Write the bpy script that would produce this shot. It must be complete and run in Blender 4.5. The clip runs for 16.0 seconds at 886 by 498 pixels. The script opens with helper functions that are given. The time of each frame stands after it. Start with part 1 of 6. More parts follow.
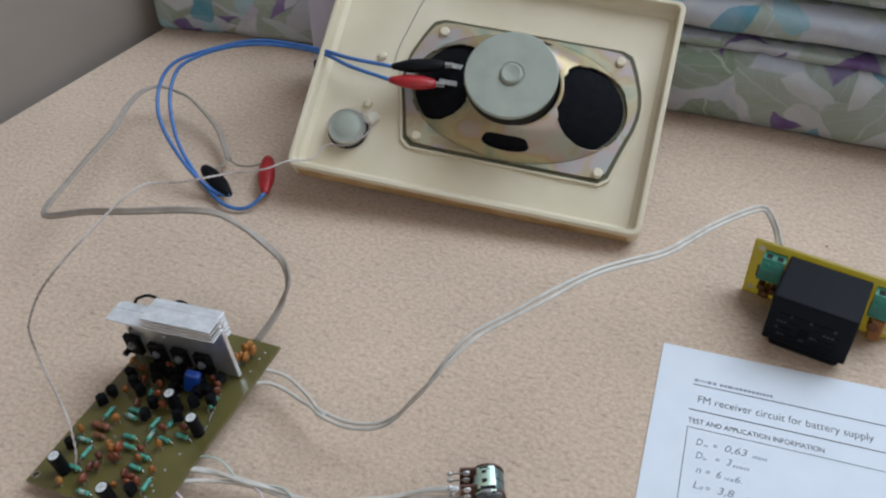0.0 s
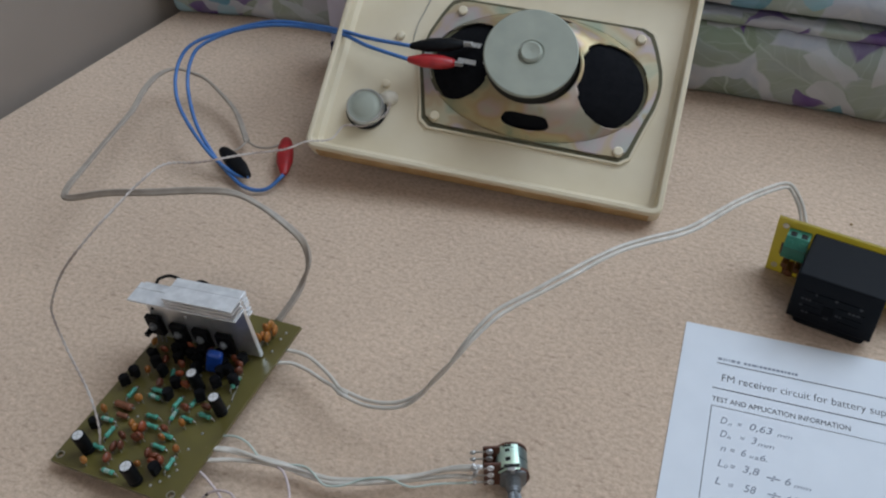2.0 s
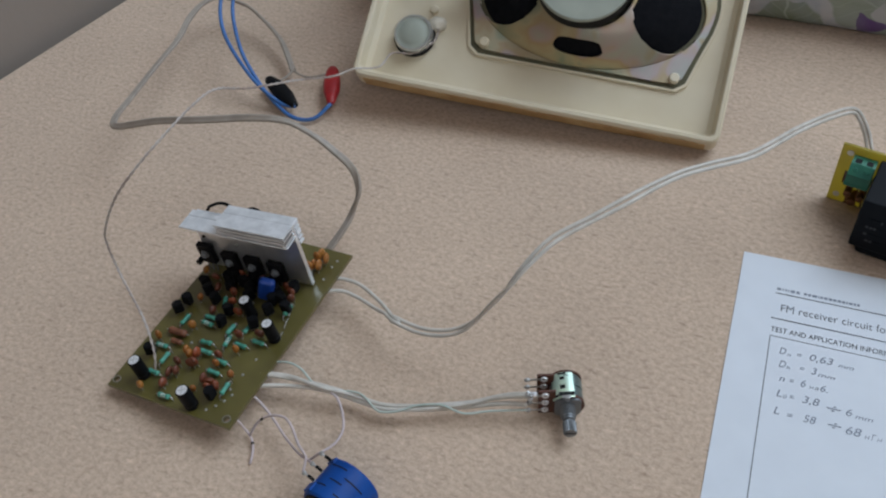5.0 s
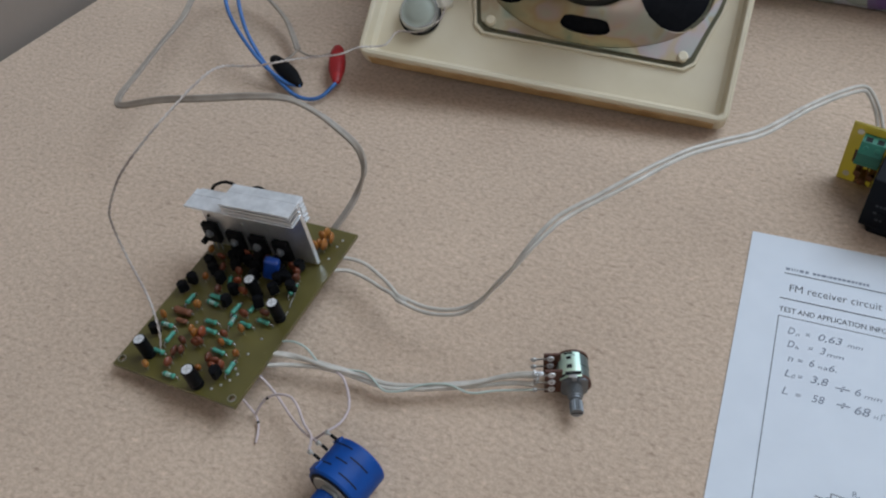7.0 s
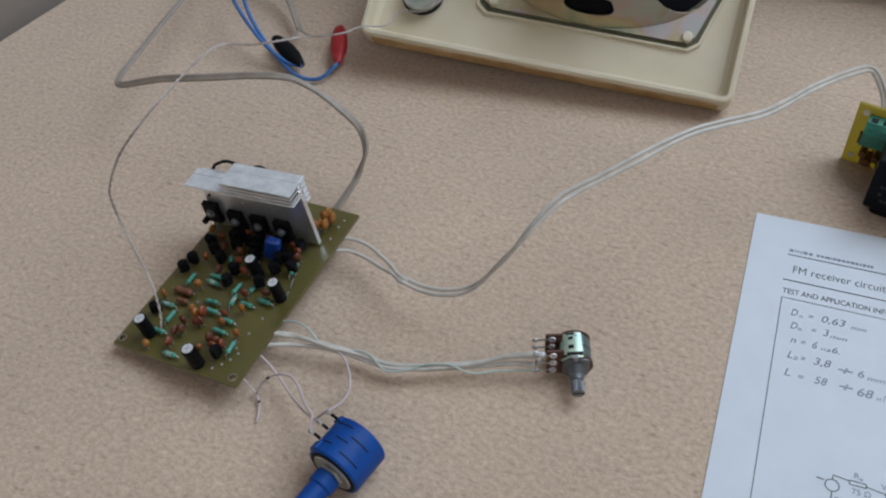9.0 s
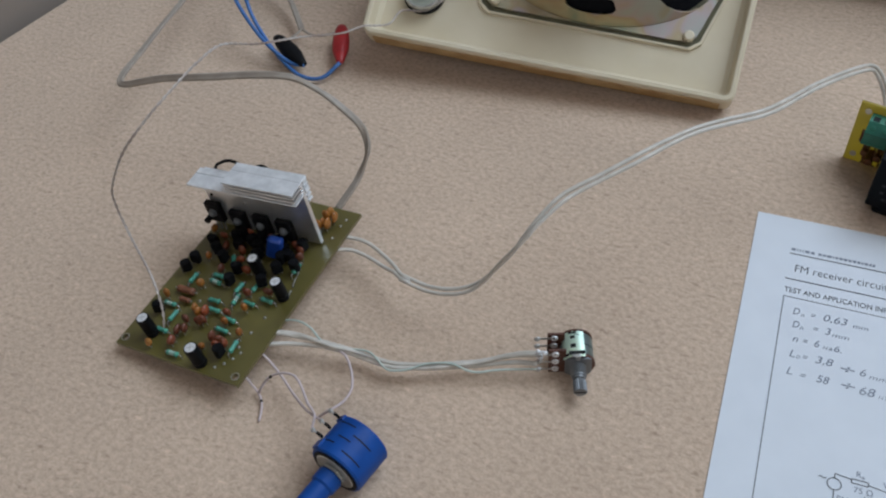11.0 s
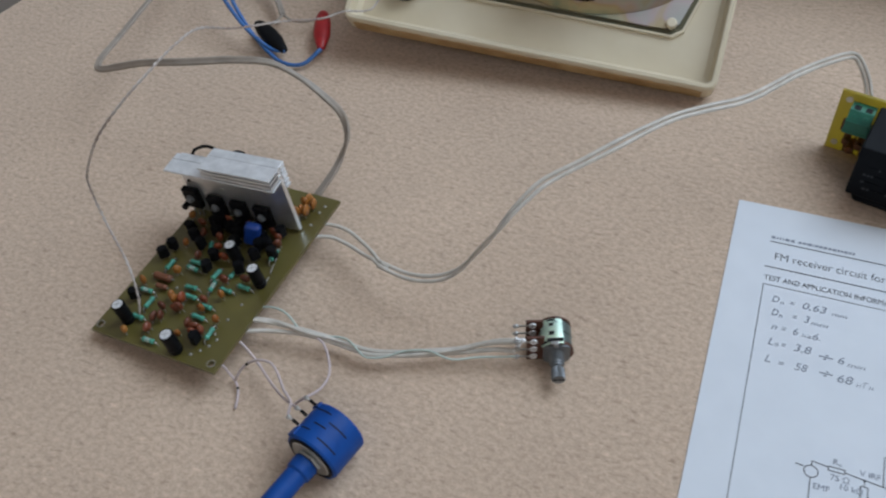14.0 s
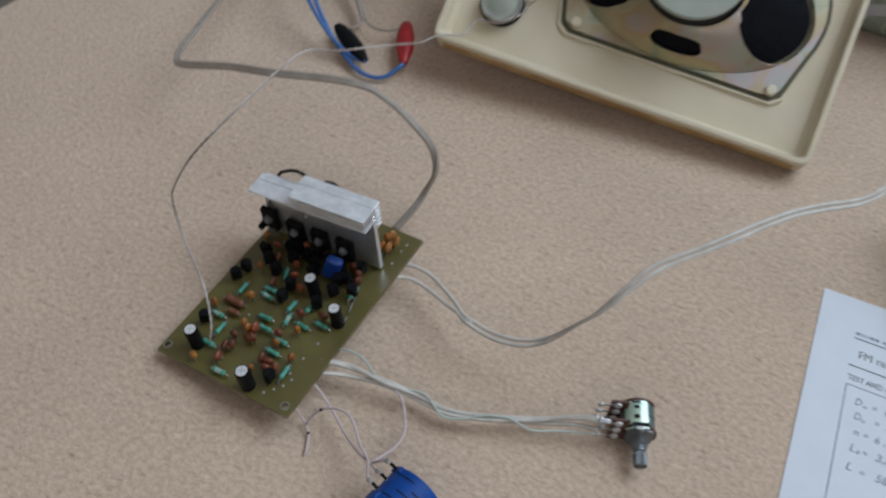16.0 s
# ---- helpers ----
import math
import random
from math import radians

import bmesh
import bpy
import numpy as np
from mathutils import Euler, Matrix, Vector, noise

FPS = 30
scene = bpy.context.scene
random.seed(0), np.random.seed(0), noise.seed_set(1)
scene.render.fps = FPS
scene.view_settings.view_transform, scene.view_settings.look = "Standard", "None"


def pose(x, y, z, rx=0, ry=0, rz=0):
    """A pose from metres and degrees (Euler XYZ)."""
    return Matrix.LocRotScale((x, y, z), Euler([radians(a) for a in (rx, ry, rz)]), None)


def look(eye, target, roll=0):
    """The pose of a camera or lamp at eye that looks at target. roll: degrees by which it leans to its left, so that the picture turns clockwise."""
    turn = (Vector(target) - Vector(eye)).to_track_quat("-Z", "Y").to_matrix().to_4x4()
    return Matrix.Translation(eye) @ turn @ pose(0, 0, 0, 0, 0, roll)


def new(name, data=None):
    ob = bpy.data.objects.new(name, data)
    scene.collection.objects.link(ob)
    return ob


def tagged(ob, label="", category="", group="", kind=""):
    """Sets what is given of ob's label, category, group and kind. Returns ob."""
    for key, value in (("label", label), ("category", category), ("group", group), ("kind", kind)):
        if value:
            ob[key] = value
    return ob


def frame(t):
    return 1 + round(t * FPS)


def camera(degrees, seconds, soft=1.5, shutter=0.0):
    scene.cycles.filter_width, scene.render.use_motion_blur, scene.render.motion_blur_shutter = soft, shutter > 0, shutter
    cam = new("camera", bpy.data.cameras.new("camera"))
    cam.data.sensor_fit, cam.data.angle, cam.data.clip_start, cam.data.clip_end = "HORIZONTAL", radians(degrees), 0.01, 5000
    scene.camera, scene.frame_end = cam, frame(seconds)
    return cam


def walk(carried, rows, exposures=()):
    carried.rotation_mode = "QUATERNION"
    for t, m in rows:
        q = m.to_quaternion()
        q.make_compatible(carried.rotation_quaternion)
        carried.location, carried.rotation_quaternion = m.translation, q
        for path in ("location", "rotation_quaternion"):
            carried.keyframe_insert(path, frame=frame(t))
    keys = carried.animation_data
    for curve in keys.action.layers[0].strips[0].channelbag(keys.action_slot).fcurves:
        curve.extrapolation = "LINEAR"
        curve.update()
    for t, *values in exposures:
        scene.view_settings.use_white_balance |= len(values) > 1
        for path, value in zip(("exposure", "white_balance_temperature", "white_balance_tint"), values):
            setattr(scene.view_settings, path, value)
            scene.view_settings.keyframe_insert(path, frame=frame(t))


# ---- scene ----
cam = camera(51.70, 16.0, soft=2.2, shutter=0.4)
PATH = [
    (0, (0.0045, 0.0041, 0.3170), (-0.0658, 0.2168, 0.1174), -1.19),
    (0.5, (0.0011, 0.0021, 0.3141), (-0.0720, 0.2121, 0.1128), -1.62),
    (1, (0.0009, 0.0023, 0.3132), (-0.0725, 0.2112, 0.1107), -1.99),
    (1.5, (0.0009, 0.0023, 0.3128), (-0.0723, 0.2111, 0.1102), -2.06),
    (2, (0.0015, 0.0023, 0.3130), (-0.0722, 0.2109, 0.1104), -2.28),
    (2.5, (0.0010, 0.0017, 0.3108), (-0.0731, 0.2092, 0.1072), -2.36),
    (3, (0.0016, 0.0013, 0.3113), (-0.0733, 0.2083, 0.1075), -2.56),
    (3.5, (-0.0029, 0.0014, 0.3069), (-0.0785, 0.2035, 0.0985), -2.92),
    (4, (-0.0047, 0.0008, 0.3054), (-0.0855, 0.1966, 0.0930), -4.41),
    (6.5, (-0.0058, -0.0005, 0.3019), (-0.0873, 0.1895, 0.0845), -4.79),
    (7, (-0.0058, -0.0002, 0.3012), (-0.0877, 0.1879, 0.0822), -5.02),
    (7.5, (-0.0053, -0.0008, 0.3009), (-0.0873, 0.1868, 0.0816), -5.05),
    (8, (-0.0059, -0.0013, 0.2992), (-0.0879, 0.1851, 0.0789), -5.02),
    (8.5, (-0.0053, -0.0013, 0.2989), (-0.0875, 0.1839, 0.0777), -5.11),
    (9, (-0.0053, -0.0007, 0.2981), (-0.0871, 0.1839, 0.0762), -5.11),
    (11.5, (-0.0054, -0.0014, 0.2984), (-0.0877, 0.1828, 0.0764), -5.29),
    (12, (-0.0057, -0.0023, 0.2982), (-0.0880, 0.1818, 0.0762), -5.20),
    (12.5, (-0.0061, -0.0021, 0.2974), (-0.0885, 0.1815, 0.0749), -5.29),
    (13, (-0.0041, -0.0019, 0.2969), (-0.0873, 0.1813, 0.0744), -5.47),
    (13.5, (-0.0047, -0.0003, 0.2949), (-0.0856, 0.1834, 0.0719), -4.95),
    (14, (-0.0013, 0.0006, 0.2950), (-0.0799, 0.1840, 0.0710), -4.48),
    (14.2, (0.0032, 0.0027, 0.2969), (-0.0690, 0.1899, 0.0738), -2.96),
    (14.5, (0.0023, 0.0006, 0.2980), (-0.0675, 0.1900, 0.0760), -2.57),
    (15, (-0.0027, 0.0029, 0.2979), (-0.0758, 0.1877, 0.0731), -3.46),
    (15.2, (-0.0033, 0.0089, 0.3132), (-0.0813, 0.1942, 0.0905), -4.35),
    (15.3, (-0.0095, 0.0045, 0.3174), (-0.0842, 0.1939, 0.0971), -2.64),
    (15.4, (-0.0136, 0.0018, 0.3196), (-0.0893, 0.1903, 0.0989), -1.89),
    (15.5, (-0.0200, 0.0007, 0.3202), (-0.0948, 0.1876, 0.0978), -0.90),
    (15.7, (-0.0284, 0.0018, 0.3207), (-0.1037, 0.1877, 0.0977), -0.01),
    (16, (-0.0596, 0.0172, 0.3102), (-0.1250, 0.1949, 0.0775), 4.91),
]
EXPOSURES = [(0, 0.3), (0.5, 0.31), (1.0, 0.31), (1.5, 0.19), (2, 0.01), (2.5, -0.02), (3, -0.04), (4, -0.01), (6.5, 0.0), (9, 0.0), (12, 0.02), (14.5, 0.03), (16, 0.0)]
walk(cam, [(t, look(eye, target, roll)) for t, eye, target, roll in PATH], EXPOSURES)

# ---- light ----
world = bpy.data.worlds.new("world")
scene.world = world
world.use_nodes = True
wn = world.node_tree.nodes
sky = wn.new("ShaderNodeTexSky")
sky.sky_type = "NISHITA"
sky.sun_disc = False
sky.sun_elevation = radians(40)
sky.sun_rotation = radians(150)
world.node_tree.links.new(sky.outputs["Color"], wn["Background"].inputs["Color"])
wn["Background"].inputs["Strength"].default_value = 0.14

sun = new("sun", bpy.data.lights.new("sun", "SUN"))
sun.data.energy = 0.45
sun.data.angle = radians(25)
sun.data.color = (1.0, 0.96, 0.9)
sun.matrix_world = look((1.73, -3, 2.9), (0, 0, 0))

# area lamp added for the unseen window's daylight, tilted so half hangs indoors
WINDOW_X, WINDOW_Z, WINDOW_W, WINDOW_H, WALL_Y = 0.95, 1.73, 2.0, 2.0, 1.14
day = new("window_light", bpy.data.lights.new("window_light", "AREA"))
day.data.shape = "RECTANGLE"
day.data.size, day.data.size_y = WINDOW_W - 0.06, WINDOW_H - 0.36
day.data.energy = 50.0
day.data.color = (0.726, 0.857, 1.0)
day.matrix_world = look((WINDOW_X, WALL_Y + 0.03, WINDOW_Z + 0.15), (WINDOW_X - 0.55, WALL_Y - 0.72, WINDOW_Z - 1.10))


# ---- materials ----
def material(name, c1, c2=None, rough=0.5, metal=0.0, scale=300.0, bump=0.0, bump_scale=None, fine=0.0, spec=0.5, coat=0.0, detail=4.0):
    """A surface whose colour drifts between two tones at one scale, with fine relief at another."""
    m = bpy.data.materials.new(name)
    m.use_nodes = True
    n, l = m.node_tree.nodes, m.node_tree.links
    b = n["Principled BSDF"]
    b.inputs["Metallic"].default_value = metal
    b.inputs["Specular IOR Level"].default_value = spec
    b.inputs["Coat Weight"].default_value = coat
    co = n.new("ShaderNodeTexCoord")
    c2 = c2 or tuple(v * 0.85 for v in c1)
    a = n.new("ShaderNodeTexNoise")
    a.inputs["Scale"].default_value = scale
    a.inputs["Detail"].default_value = detail
    l.new(co.outputs["Object"], a.inputs["Vector"])
    ramp = n.new("ShaderNodeValToRGB")
    ramp.color_ramp.elements[0].position, ramp.color_ramp.elements[1].position = 0.32, 0.68
    ramp.color_ramp.elements[0].color, ramp.color_ramp.elements[1].color = (*c2, 1), (*c1, 1)
    l.new(a.outputs["Fac"], ramp.inputs["Fac"])
    l.new(ramp.outputs["Color"], b.inputs["Base Color"])
    r = n.new("ShaderNodeMapRange")
    r.inputs["To Min"].default_value, r.inputs["To Max"].default_value = max(0.03, rough - 0.08), min(1.0, rough + 0.08)
    l.new(a.outputs["Fac"], r.inputs["Value"])
    l.new(r.outputs["Result"], b.inputs["Roughness"])
    if bump:
        f = n.new("ShaderNodeTexNoise")
        f.inputs["Scale"].default_value = bump_scale or scale * 4
        f.inputs["Detail"].default_value = 3
        l.new(co.outputs["Object"], f.inputs["Vector"])
        bp = n.new("ShaderNodeBump")
        bp.inputs["Strength"].default_value = bump
        bp.inputs["Distance"].default_value = 0.0004
        l.new(f.outputs["Fac"], bp.inputs["Height"])
        l.new(bp.outputs["Normal"], b.inputs["Normal"])
    return m


def felt_material():
    """Short-napped beige cover: mottled tufts a few millimetres wide over broad brushed patches."""
    m = bpy.data.materials.new("felt_cover")
    m.use_nodes = True
    n, l = m.node_tree.nodes, m.node_tree.links
    b = n["Principled BSDF"]
    b.inputs["Roughness"].default_value = 0.95
    b.inputs["Specular IOR Level"].default_value = 0.15
    b.inputs["Sheen Weight"].default_value = 0.25
    b.inputs["Sheen Roughness"].default_value = 0.6
    co = n.new("ShaderNodeTexCoord")
    mp = n.new("ShaderNodeMapping")
    mp.inputs["Scale"].default_value = (1.0, 1.12, 1.0)
    mp.inputs["Rotation"].default_value = (0, 0, radians(20))
    l.new(co.outputs["Object"], mp.inputs["Vector"])
    tuft = n.new("ShaderNodeTexNoise")
    tuft.inputs["Scale"].default_value, tuft.inputs["Detail"].default_value, tuft.inputs["Roughness"].default_value = 430, 5, 0.66
    broad = n.new("ShaderNodeTexNoise")
    broad.inputs["Scale"].default_value, broad.inputs["Detail"].default_value = 14, 3
    l.new(mp.outputs["Vector"], tuft.inputs["Vector"])
    l.new(co.outputs["Object"], broad.inputs["Vector"])
    r1 = n.new("ShaderNodeValToRGB")
    r1.color_ramp.elements[0].position, r1.color_ramp.elements[1].position = 0.34, 0.62
    r1.color_ramp.elements[0].color, r1.color_ramp.elements[1].color = (*FELT_DARK, 1), (*FELT_LIGHT, 1)
    l.new(tuft.outputs["Fac"], r1.inputs["Fac"])
    r2 = n.new("ShaderNodeMapRange")
    r2.inputs["From Min"].default_value, r2.inputs["From Max"].default_value = 0.3, 0.7
    r2.inputs["To Min"].default_value, r2.inputs["To Max"].default_value = 0.93, 1.05
    l.new(broad.outputs["Fac"], r2.inputs["Value"])
    mx = n.new("ShaderNodeMix")
    mx.data_type, mx.blend_type = "RGBA", "MULTIPLY"
    mx.inputs["Factor"].default_value = 1.0
    l.new(r1.outputs["Color"], mx.inputs["A"])
    l.new(r2.outputs["Result"], mx.inputs["B"])
    mp2 = n.new("ShaderNodeMapping")
    mp2.inputs["Scale"].default_value = (0.55, 1.5, 1.0)
    mp2.inputs["Rotation"].default_value = (0, 0, radians(8))
    l.new(co.outputs["Object"], mp2.inputs["Vector"])
    speck = n.new("ShaderNodeTexNoise")
    speck.inputs["Scale"].default_value, speck.inputs["Detail"].default_value, speck.inputs["Roughness"].default_value = 330, 2, 0.5
    l.new(mp2.outputs["Vector"], speck.inputs["Vector"])
    r3 = n.new("ShaderNodeValToRGB")
    e = r3.color_ramp.elements
    e[0].position, e[0].color = 0.26, (0.73, 0.70, 0.67, 1)
    e[1].position, e[1].color = 0.74, (1.16, 1.16, 1.16, 1)
    for p, c in ((0.40, 0.98), (0.62, 1.0)):
        k = e.new(p)
        k.color = (c, c, c, 1)
    l.new(speck.outputs["Fac"], r3.inputs["Fac"])
    mx2 = n.new("ShaderNodeMix")
    mx2.data_type, mx2.blend_type = "RGBA", "MULTIPLY"
    mx2.inputs["Factor"].default_value = 1.0
    l.new(mx.outputs["Result"], mx2.inputs["A"])
    l.new(r3.outputs["Color"], mx2.inputs["B"])
    l.new(mx2.outputs["Result"], b.inputs["Base Color"])
    bp = n.new("ShaderNodeBump")
    bp.inputs["Strength"].default_value, bp.inputs["Distance"].default_value = 0.55, 0.0010
    l.new(tuft.outputs["Fac"], bp.inputs["Height"])
    l.new(bp.outputs["Normal"], b.inputs["Normal"])
    return m


def floral_material():
    """Printed cotton: large overlapping leaves, petals and pointed flowers in sage, white, purple and teal on pale lilac-grey."""
    m = bpy.data.materials.new("floral_cotton")
    m.use_nodes = True
    n, l = m.node_tree.nodes, m.node_tree.links
    b = n["Principled BSDF"]
    b.inputs["Roughness"].default_value = 0.85
    b.inputs["Specular IOR Level"].default_value = 0.15

    def math_node(op, x, y=None, clamp=False):
        k = n.new("ShaderNodeMath")
        k.operation, k.use_clamp = op, clamp
        for slot, value in zip(k.inputs, (x, y)):
            if isinstance(value, (int, float)):
                slot.default_value = value
            elif value is not None:
                l.new(value, slot)
        return k.outputs["Value"]

    def blend(fac, under, over):
        k = n.new("ShaderNodeMix")
        k.data_type = "RGBA"
        l.new(fac, k.inputs["Factor"])
        for name, value in (("A", under), ("B", over)):
            if isinstance(value, tuple):
                k.inputs[name].default_value = (*value, 1)
            else:
                l.new(value, k.inputs[name])
        return k.outputs["Result"]

    def tones_of(fac, tones):
        k = n.new("ShaderNodeValToRGB")
        e = k.color_ramp.elements
        e[0].position, e[0].color = 0.2, (*tones[0], 1)
        e[1].position, e[1].color = 0.8, (*tones[-1], 1)
        for i, c in enumerate(tones[1:-1]):
            e.new(0.2 + 0.6 * (i + 1) / (len(tones) - 1)).color = (*c, 1)
        l.new(fac, k.inputs["Fac"])
        return k.outputs["Color"]

    co = n.new("ShaderNodeTexCoord")
    cloth = co.outputs["UV"]
    warp = n.new("ShaderNodeTexNoise")
    warp.inputs["Scale"].default_value, warp.inputs["Detail"].default_value = 50, 2
    l.new(cloth, warp.inputs["Vector"])
    add = n.new("ShaderNodeVectorMath")
    add.operation = "MULTIPLY_ADD"
    add.inputs[1].default_value = (0.011, 0.011, 0.0)
    l.new(warp.outputs["Color"], add.inputs[0])
    l.new(cloth, add.inputs[2])
    wash = n.new("ShaderNodeTexNoise")
    wash.inputs["Scale"].default_value, wash.inputs["Detail"].default_value, wash.inputs["Distortion"].default_value = 38, 4, 0.9
    l.new(cloth, wash.inputs["Vector"])
    thin_ink = n.new("ShaderNodeMapRange")
    thin_ink.inputs["From Min"].default_value, thin_ink.inputs["From Max"].default_value = 0.30, 0.75
    thin_ink.inputs["To Min"].default_value, thin_ink.inputs["To Max"].default_value = 1.0, 0.52
    l.new(wash.outputs["Fac"], thin_ink.inputs["Value"])
    colour = tones_of(wash.outputs["Fac"], [(0.44, 0.46, 0.49), (0.50, 0.50, 0.51), (0.40, 0.42, 0.47), (0.48, 0.49, 0.48)])
    # cells a metre, shift, share printed, half length, half width, pointed like a wedge, vein, tones
    motifs = (
        (17, 0.0, 0.92, 0.040, 0.025, False, True, [(0.19, 0.235, 0.165), (0.25, 0.29, 0.22), (0.22, 0.255, 0.19), (0.33, 0.375, 0.30)]),
        (20, 3.1, 0.52, 0.036, 0.014, False, False, [(0.45, 0.46, 0.49), (0.40, 0.42, 0.48), (0.50, 0.50, 0.51), (0.43, 0.40, 0.47)]),
        (19, 7.7, 0.46, 0.037, 0.018, False, True, [(0.28, 0.33, 0.25), (0.22, 0.26, 0.19), (0.34, 0.39, 0.31), (0.26, 0.29, 0.235)]),
        (17, 6.1, 0.55, 0.044, 0.0145, True, False, [(0.115, 0.05, 0.21), (0.15, 0.075, 0.255), (0.13, 0.06, 0.225), (0.20, 0.12, 0.29)]),
        (30, 9.9, 0.42, 0.024, 0.008, False, False, [(0.50, 0.51, 0.52), (0.45, 0.49, 0.52), (0.52, 0.51, 0.53), (0.46, 0.46, 0.45)]),
        (32, 13.3, 0.36, 0.019, 0.0075, False, False, [(0.07, 0.25, 0.34), (0.20, 0.38, 0.45), (0.28, 0.43, 0.49), (0.33, 0.45, 0.50)]),
        (37, 17.1, 0.16, 0.017, 0.008, True, False, [(0.14, 0.07, 0.23), (0.18, 0.12, 0.27), (0.30, 0.30, 0.36), (0.13, 0.06, 0.20)]),
    )
    for scale, shift, share, half_l, half_w, wedge, vein, tones in motifs:
        mp = n.new("ShaderNodeMapping")
        mp.inputs["Location"].default_value = (shift, shift * 0.7, 0)
        l.new(add.outputs["Vector"], mp.inputs["Vector"])
        v = n.new("ShaderNodeTexVoronoi")
        v.voronoi_dimensions = "2D"
        v.inputs["Scale"].default_value = scale
        v.inputs["Randomness"].default_value = 0.85
        l.new(mp.outputs["Vector"], v.inputs["Vector"])
        chance = n.new("ShaderNodeSeparateColor")
        l.new(v.outputs["Color"], chance.inputs["Color"])
        own = n.new("ShaderNodeVectorMath")
        own.operation = "SUBTRACT"
        l.new(mp.outputs["Vector"], own.inputs[0])
        l.new(v.outputs["Position"], own.inputs[1])
        turn = n.new("ShaderNodeVectorRotate")
        turn.rotation_type = "Z_AXIS"
        l.new(own.outputs["Vector"], turn.inputs["Vector"])
        l.new(math_node("MULTIPLY", chance.outputs["Blue"], 6.2832), turn.inputs["Angle"])
        xy = n.new("ShaderNodeSeparateXYZ")
        l.new(turn.outputs["Vector"], xy.inputs["Vector"])
        across = math_node("ABSOLUTE", xy.outputs["Y"])
        share_l = math_node("DIVIDE", xy.outputs["X"], half_l)
        side = math_node("DIVIDE", across, half_w)
        if wedge:
            reach = math_node("MAXIMUM", math_node("ADD", math_node("ADD", side, share_l), 0.4), math_node("MULTIPLY", share_l, -1.7))
        else:
            reach = math_node("ADD", side, math_node("POWER", math_node("ABSOLUTE", share_l), 2.0))
        inside = math_node("MULTIPLY", math_node("SUBTRACT", 1.0, reach), 14.0, True)
        inked = math_node("GREATER_THAN", share, chance.outputs["Red"])
        fac = math_node("MULTIPLY", math_node("MULTIPLY", inside, inked), thin_ink.outputs["Result"])
        ink = tones_of(chance.outputs["Green"], tones)
        if vein:
            ribs = math_node("SINE", math_node("ADD", math_node("MULTIPLY", xy.outputs["X"], 640.0), math_node("MULTIPLY", across, -620.0)))
            line = math_node("MAXIMUM", math_node("MULTIPLY", math_node("SUBTRACT", 0.0009, across), 1400.0, True), math_node("MULTIPLY", math_node("SUBTRACT", ribs, 0.86), 2.5, True))
            ink = blend(line, ink, (0.40, 0.44, 0.38))
        colour = blend(fac, colour, ink)
    l.new(colour, b.inputs["Base Color"])
    weave = n.new("ShaderNodeTexNoise")
    weave.inputs["Scale"].default_value = 900
    l.new(co.outputs["Object"], weave.inputs["Vector"])
    bp = n.new("ShaderNodeBump")
    bp.inputs["Strength"].default_value, bp.inputs["Distance"].default_value = 0.3, 0.0005
    l.new(weave.outputs["Fac"], bp.inputs["Height"])
    l.new(bp.outputs["Normal"], b.inputs["Normal"])
    return m


def chromate_material(name="chromate_steel", gold=0.0):
    """Yellow-passivated zinc: pale metal with drifting gold, pink and green tints."""
    m = bpy.data.materials.new(name)
    m.use_nodes = True
    n, l = m.node_tree.nodes, m.node_tree.links
    b = n["Principled BSDF"]
    b.inputs["Metallic"].default_value = 0.65
    b.inputs["Roughness"].default_value = 0.46
    co = n.new("ShaderNodeTexCoord")
    a = n.new("ShaderNodeTexNoise")
    a.inputs["Scale"].default_value, a.inputs["Detail"].default_value, a.inputs["Distortion"].default_value = 42, 2, 0.6
    l.new(co.outputs["Object"], a.inputs["Vector"])
    ramp = n.new("ShaderNodeValToRGB")
    e = ramp.color_ramp.elements
    e[0].position, e[0].color = 0.30, (0.42, 0.50, 0.40, 1)
    e[1].position, e[1].color = 0.42, (0.66, 0.60, 0.44, 1)
    for p, c in ((0.50, (0.62, 0.50, 0.34)), (0.57, (0.62, 0.52, 0.54)), (0.66, (0.56, 0.58, 0.56)), (0.74, (0.55, 0.44, 0.26))):
        k = e.new(p)
        k.color = (*c, 1)
    for k in e:
        c = k.color
        k.color = (c[0] * 0.74 * (1 - 0.20 * gold), c[1] * 0.72 * (1 - 0.28 * gold), c[2] * 0.68 * (1 - 0.45 * gold), 1)
    l.new(a.outputs["Fac"], ramp.inputs["Fac"])
    l.new(ramp.outputs["Color"], b.inputs["Base Color"])
    f = n.new("ShaderNodeTexNoise")
    f.inputs["Scale"].default_value = 500
    l.new(co.outputs["Object"], f.inputs["Vector"])
    bp = n.new("ShaderNodeBump")
    bp.inputs["Strength"].default_value, bp.inputs["Distance"].default_value = 0.12, 0.0003
    l.new(f.outputs["Fac"], bp.inputs["Height"])
    l.new(bp.outputs["Normal"], b.inputs["Normal"])
    return m


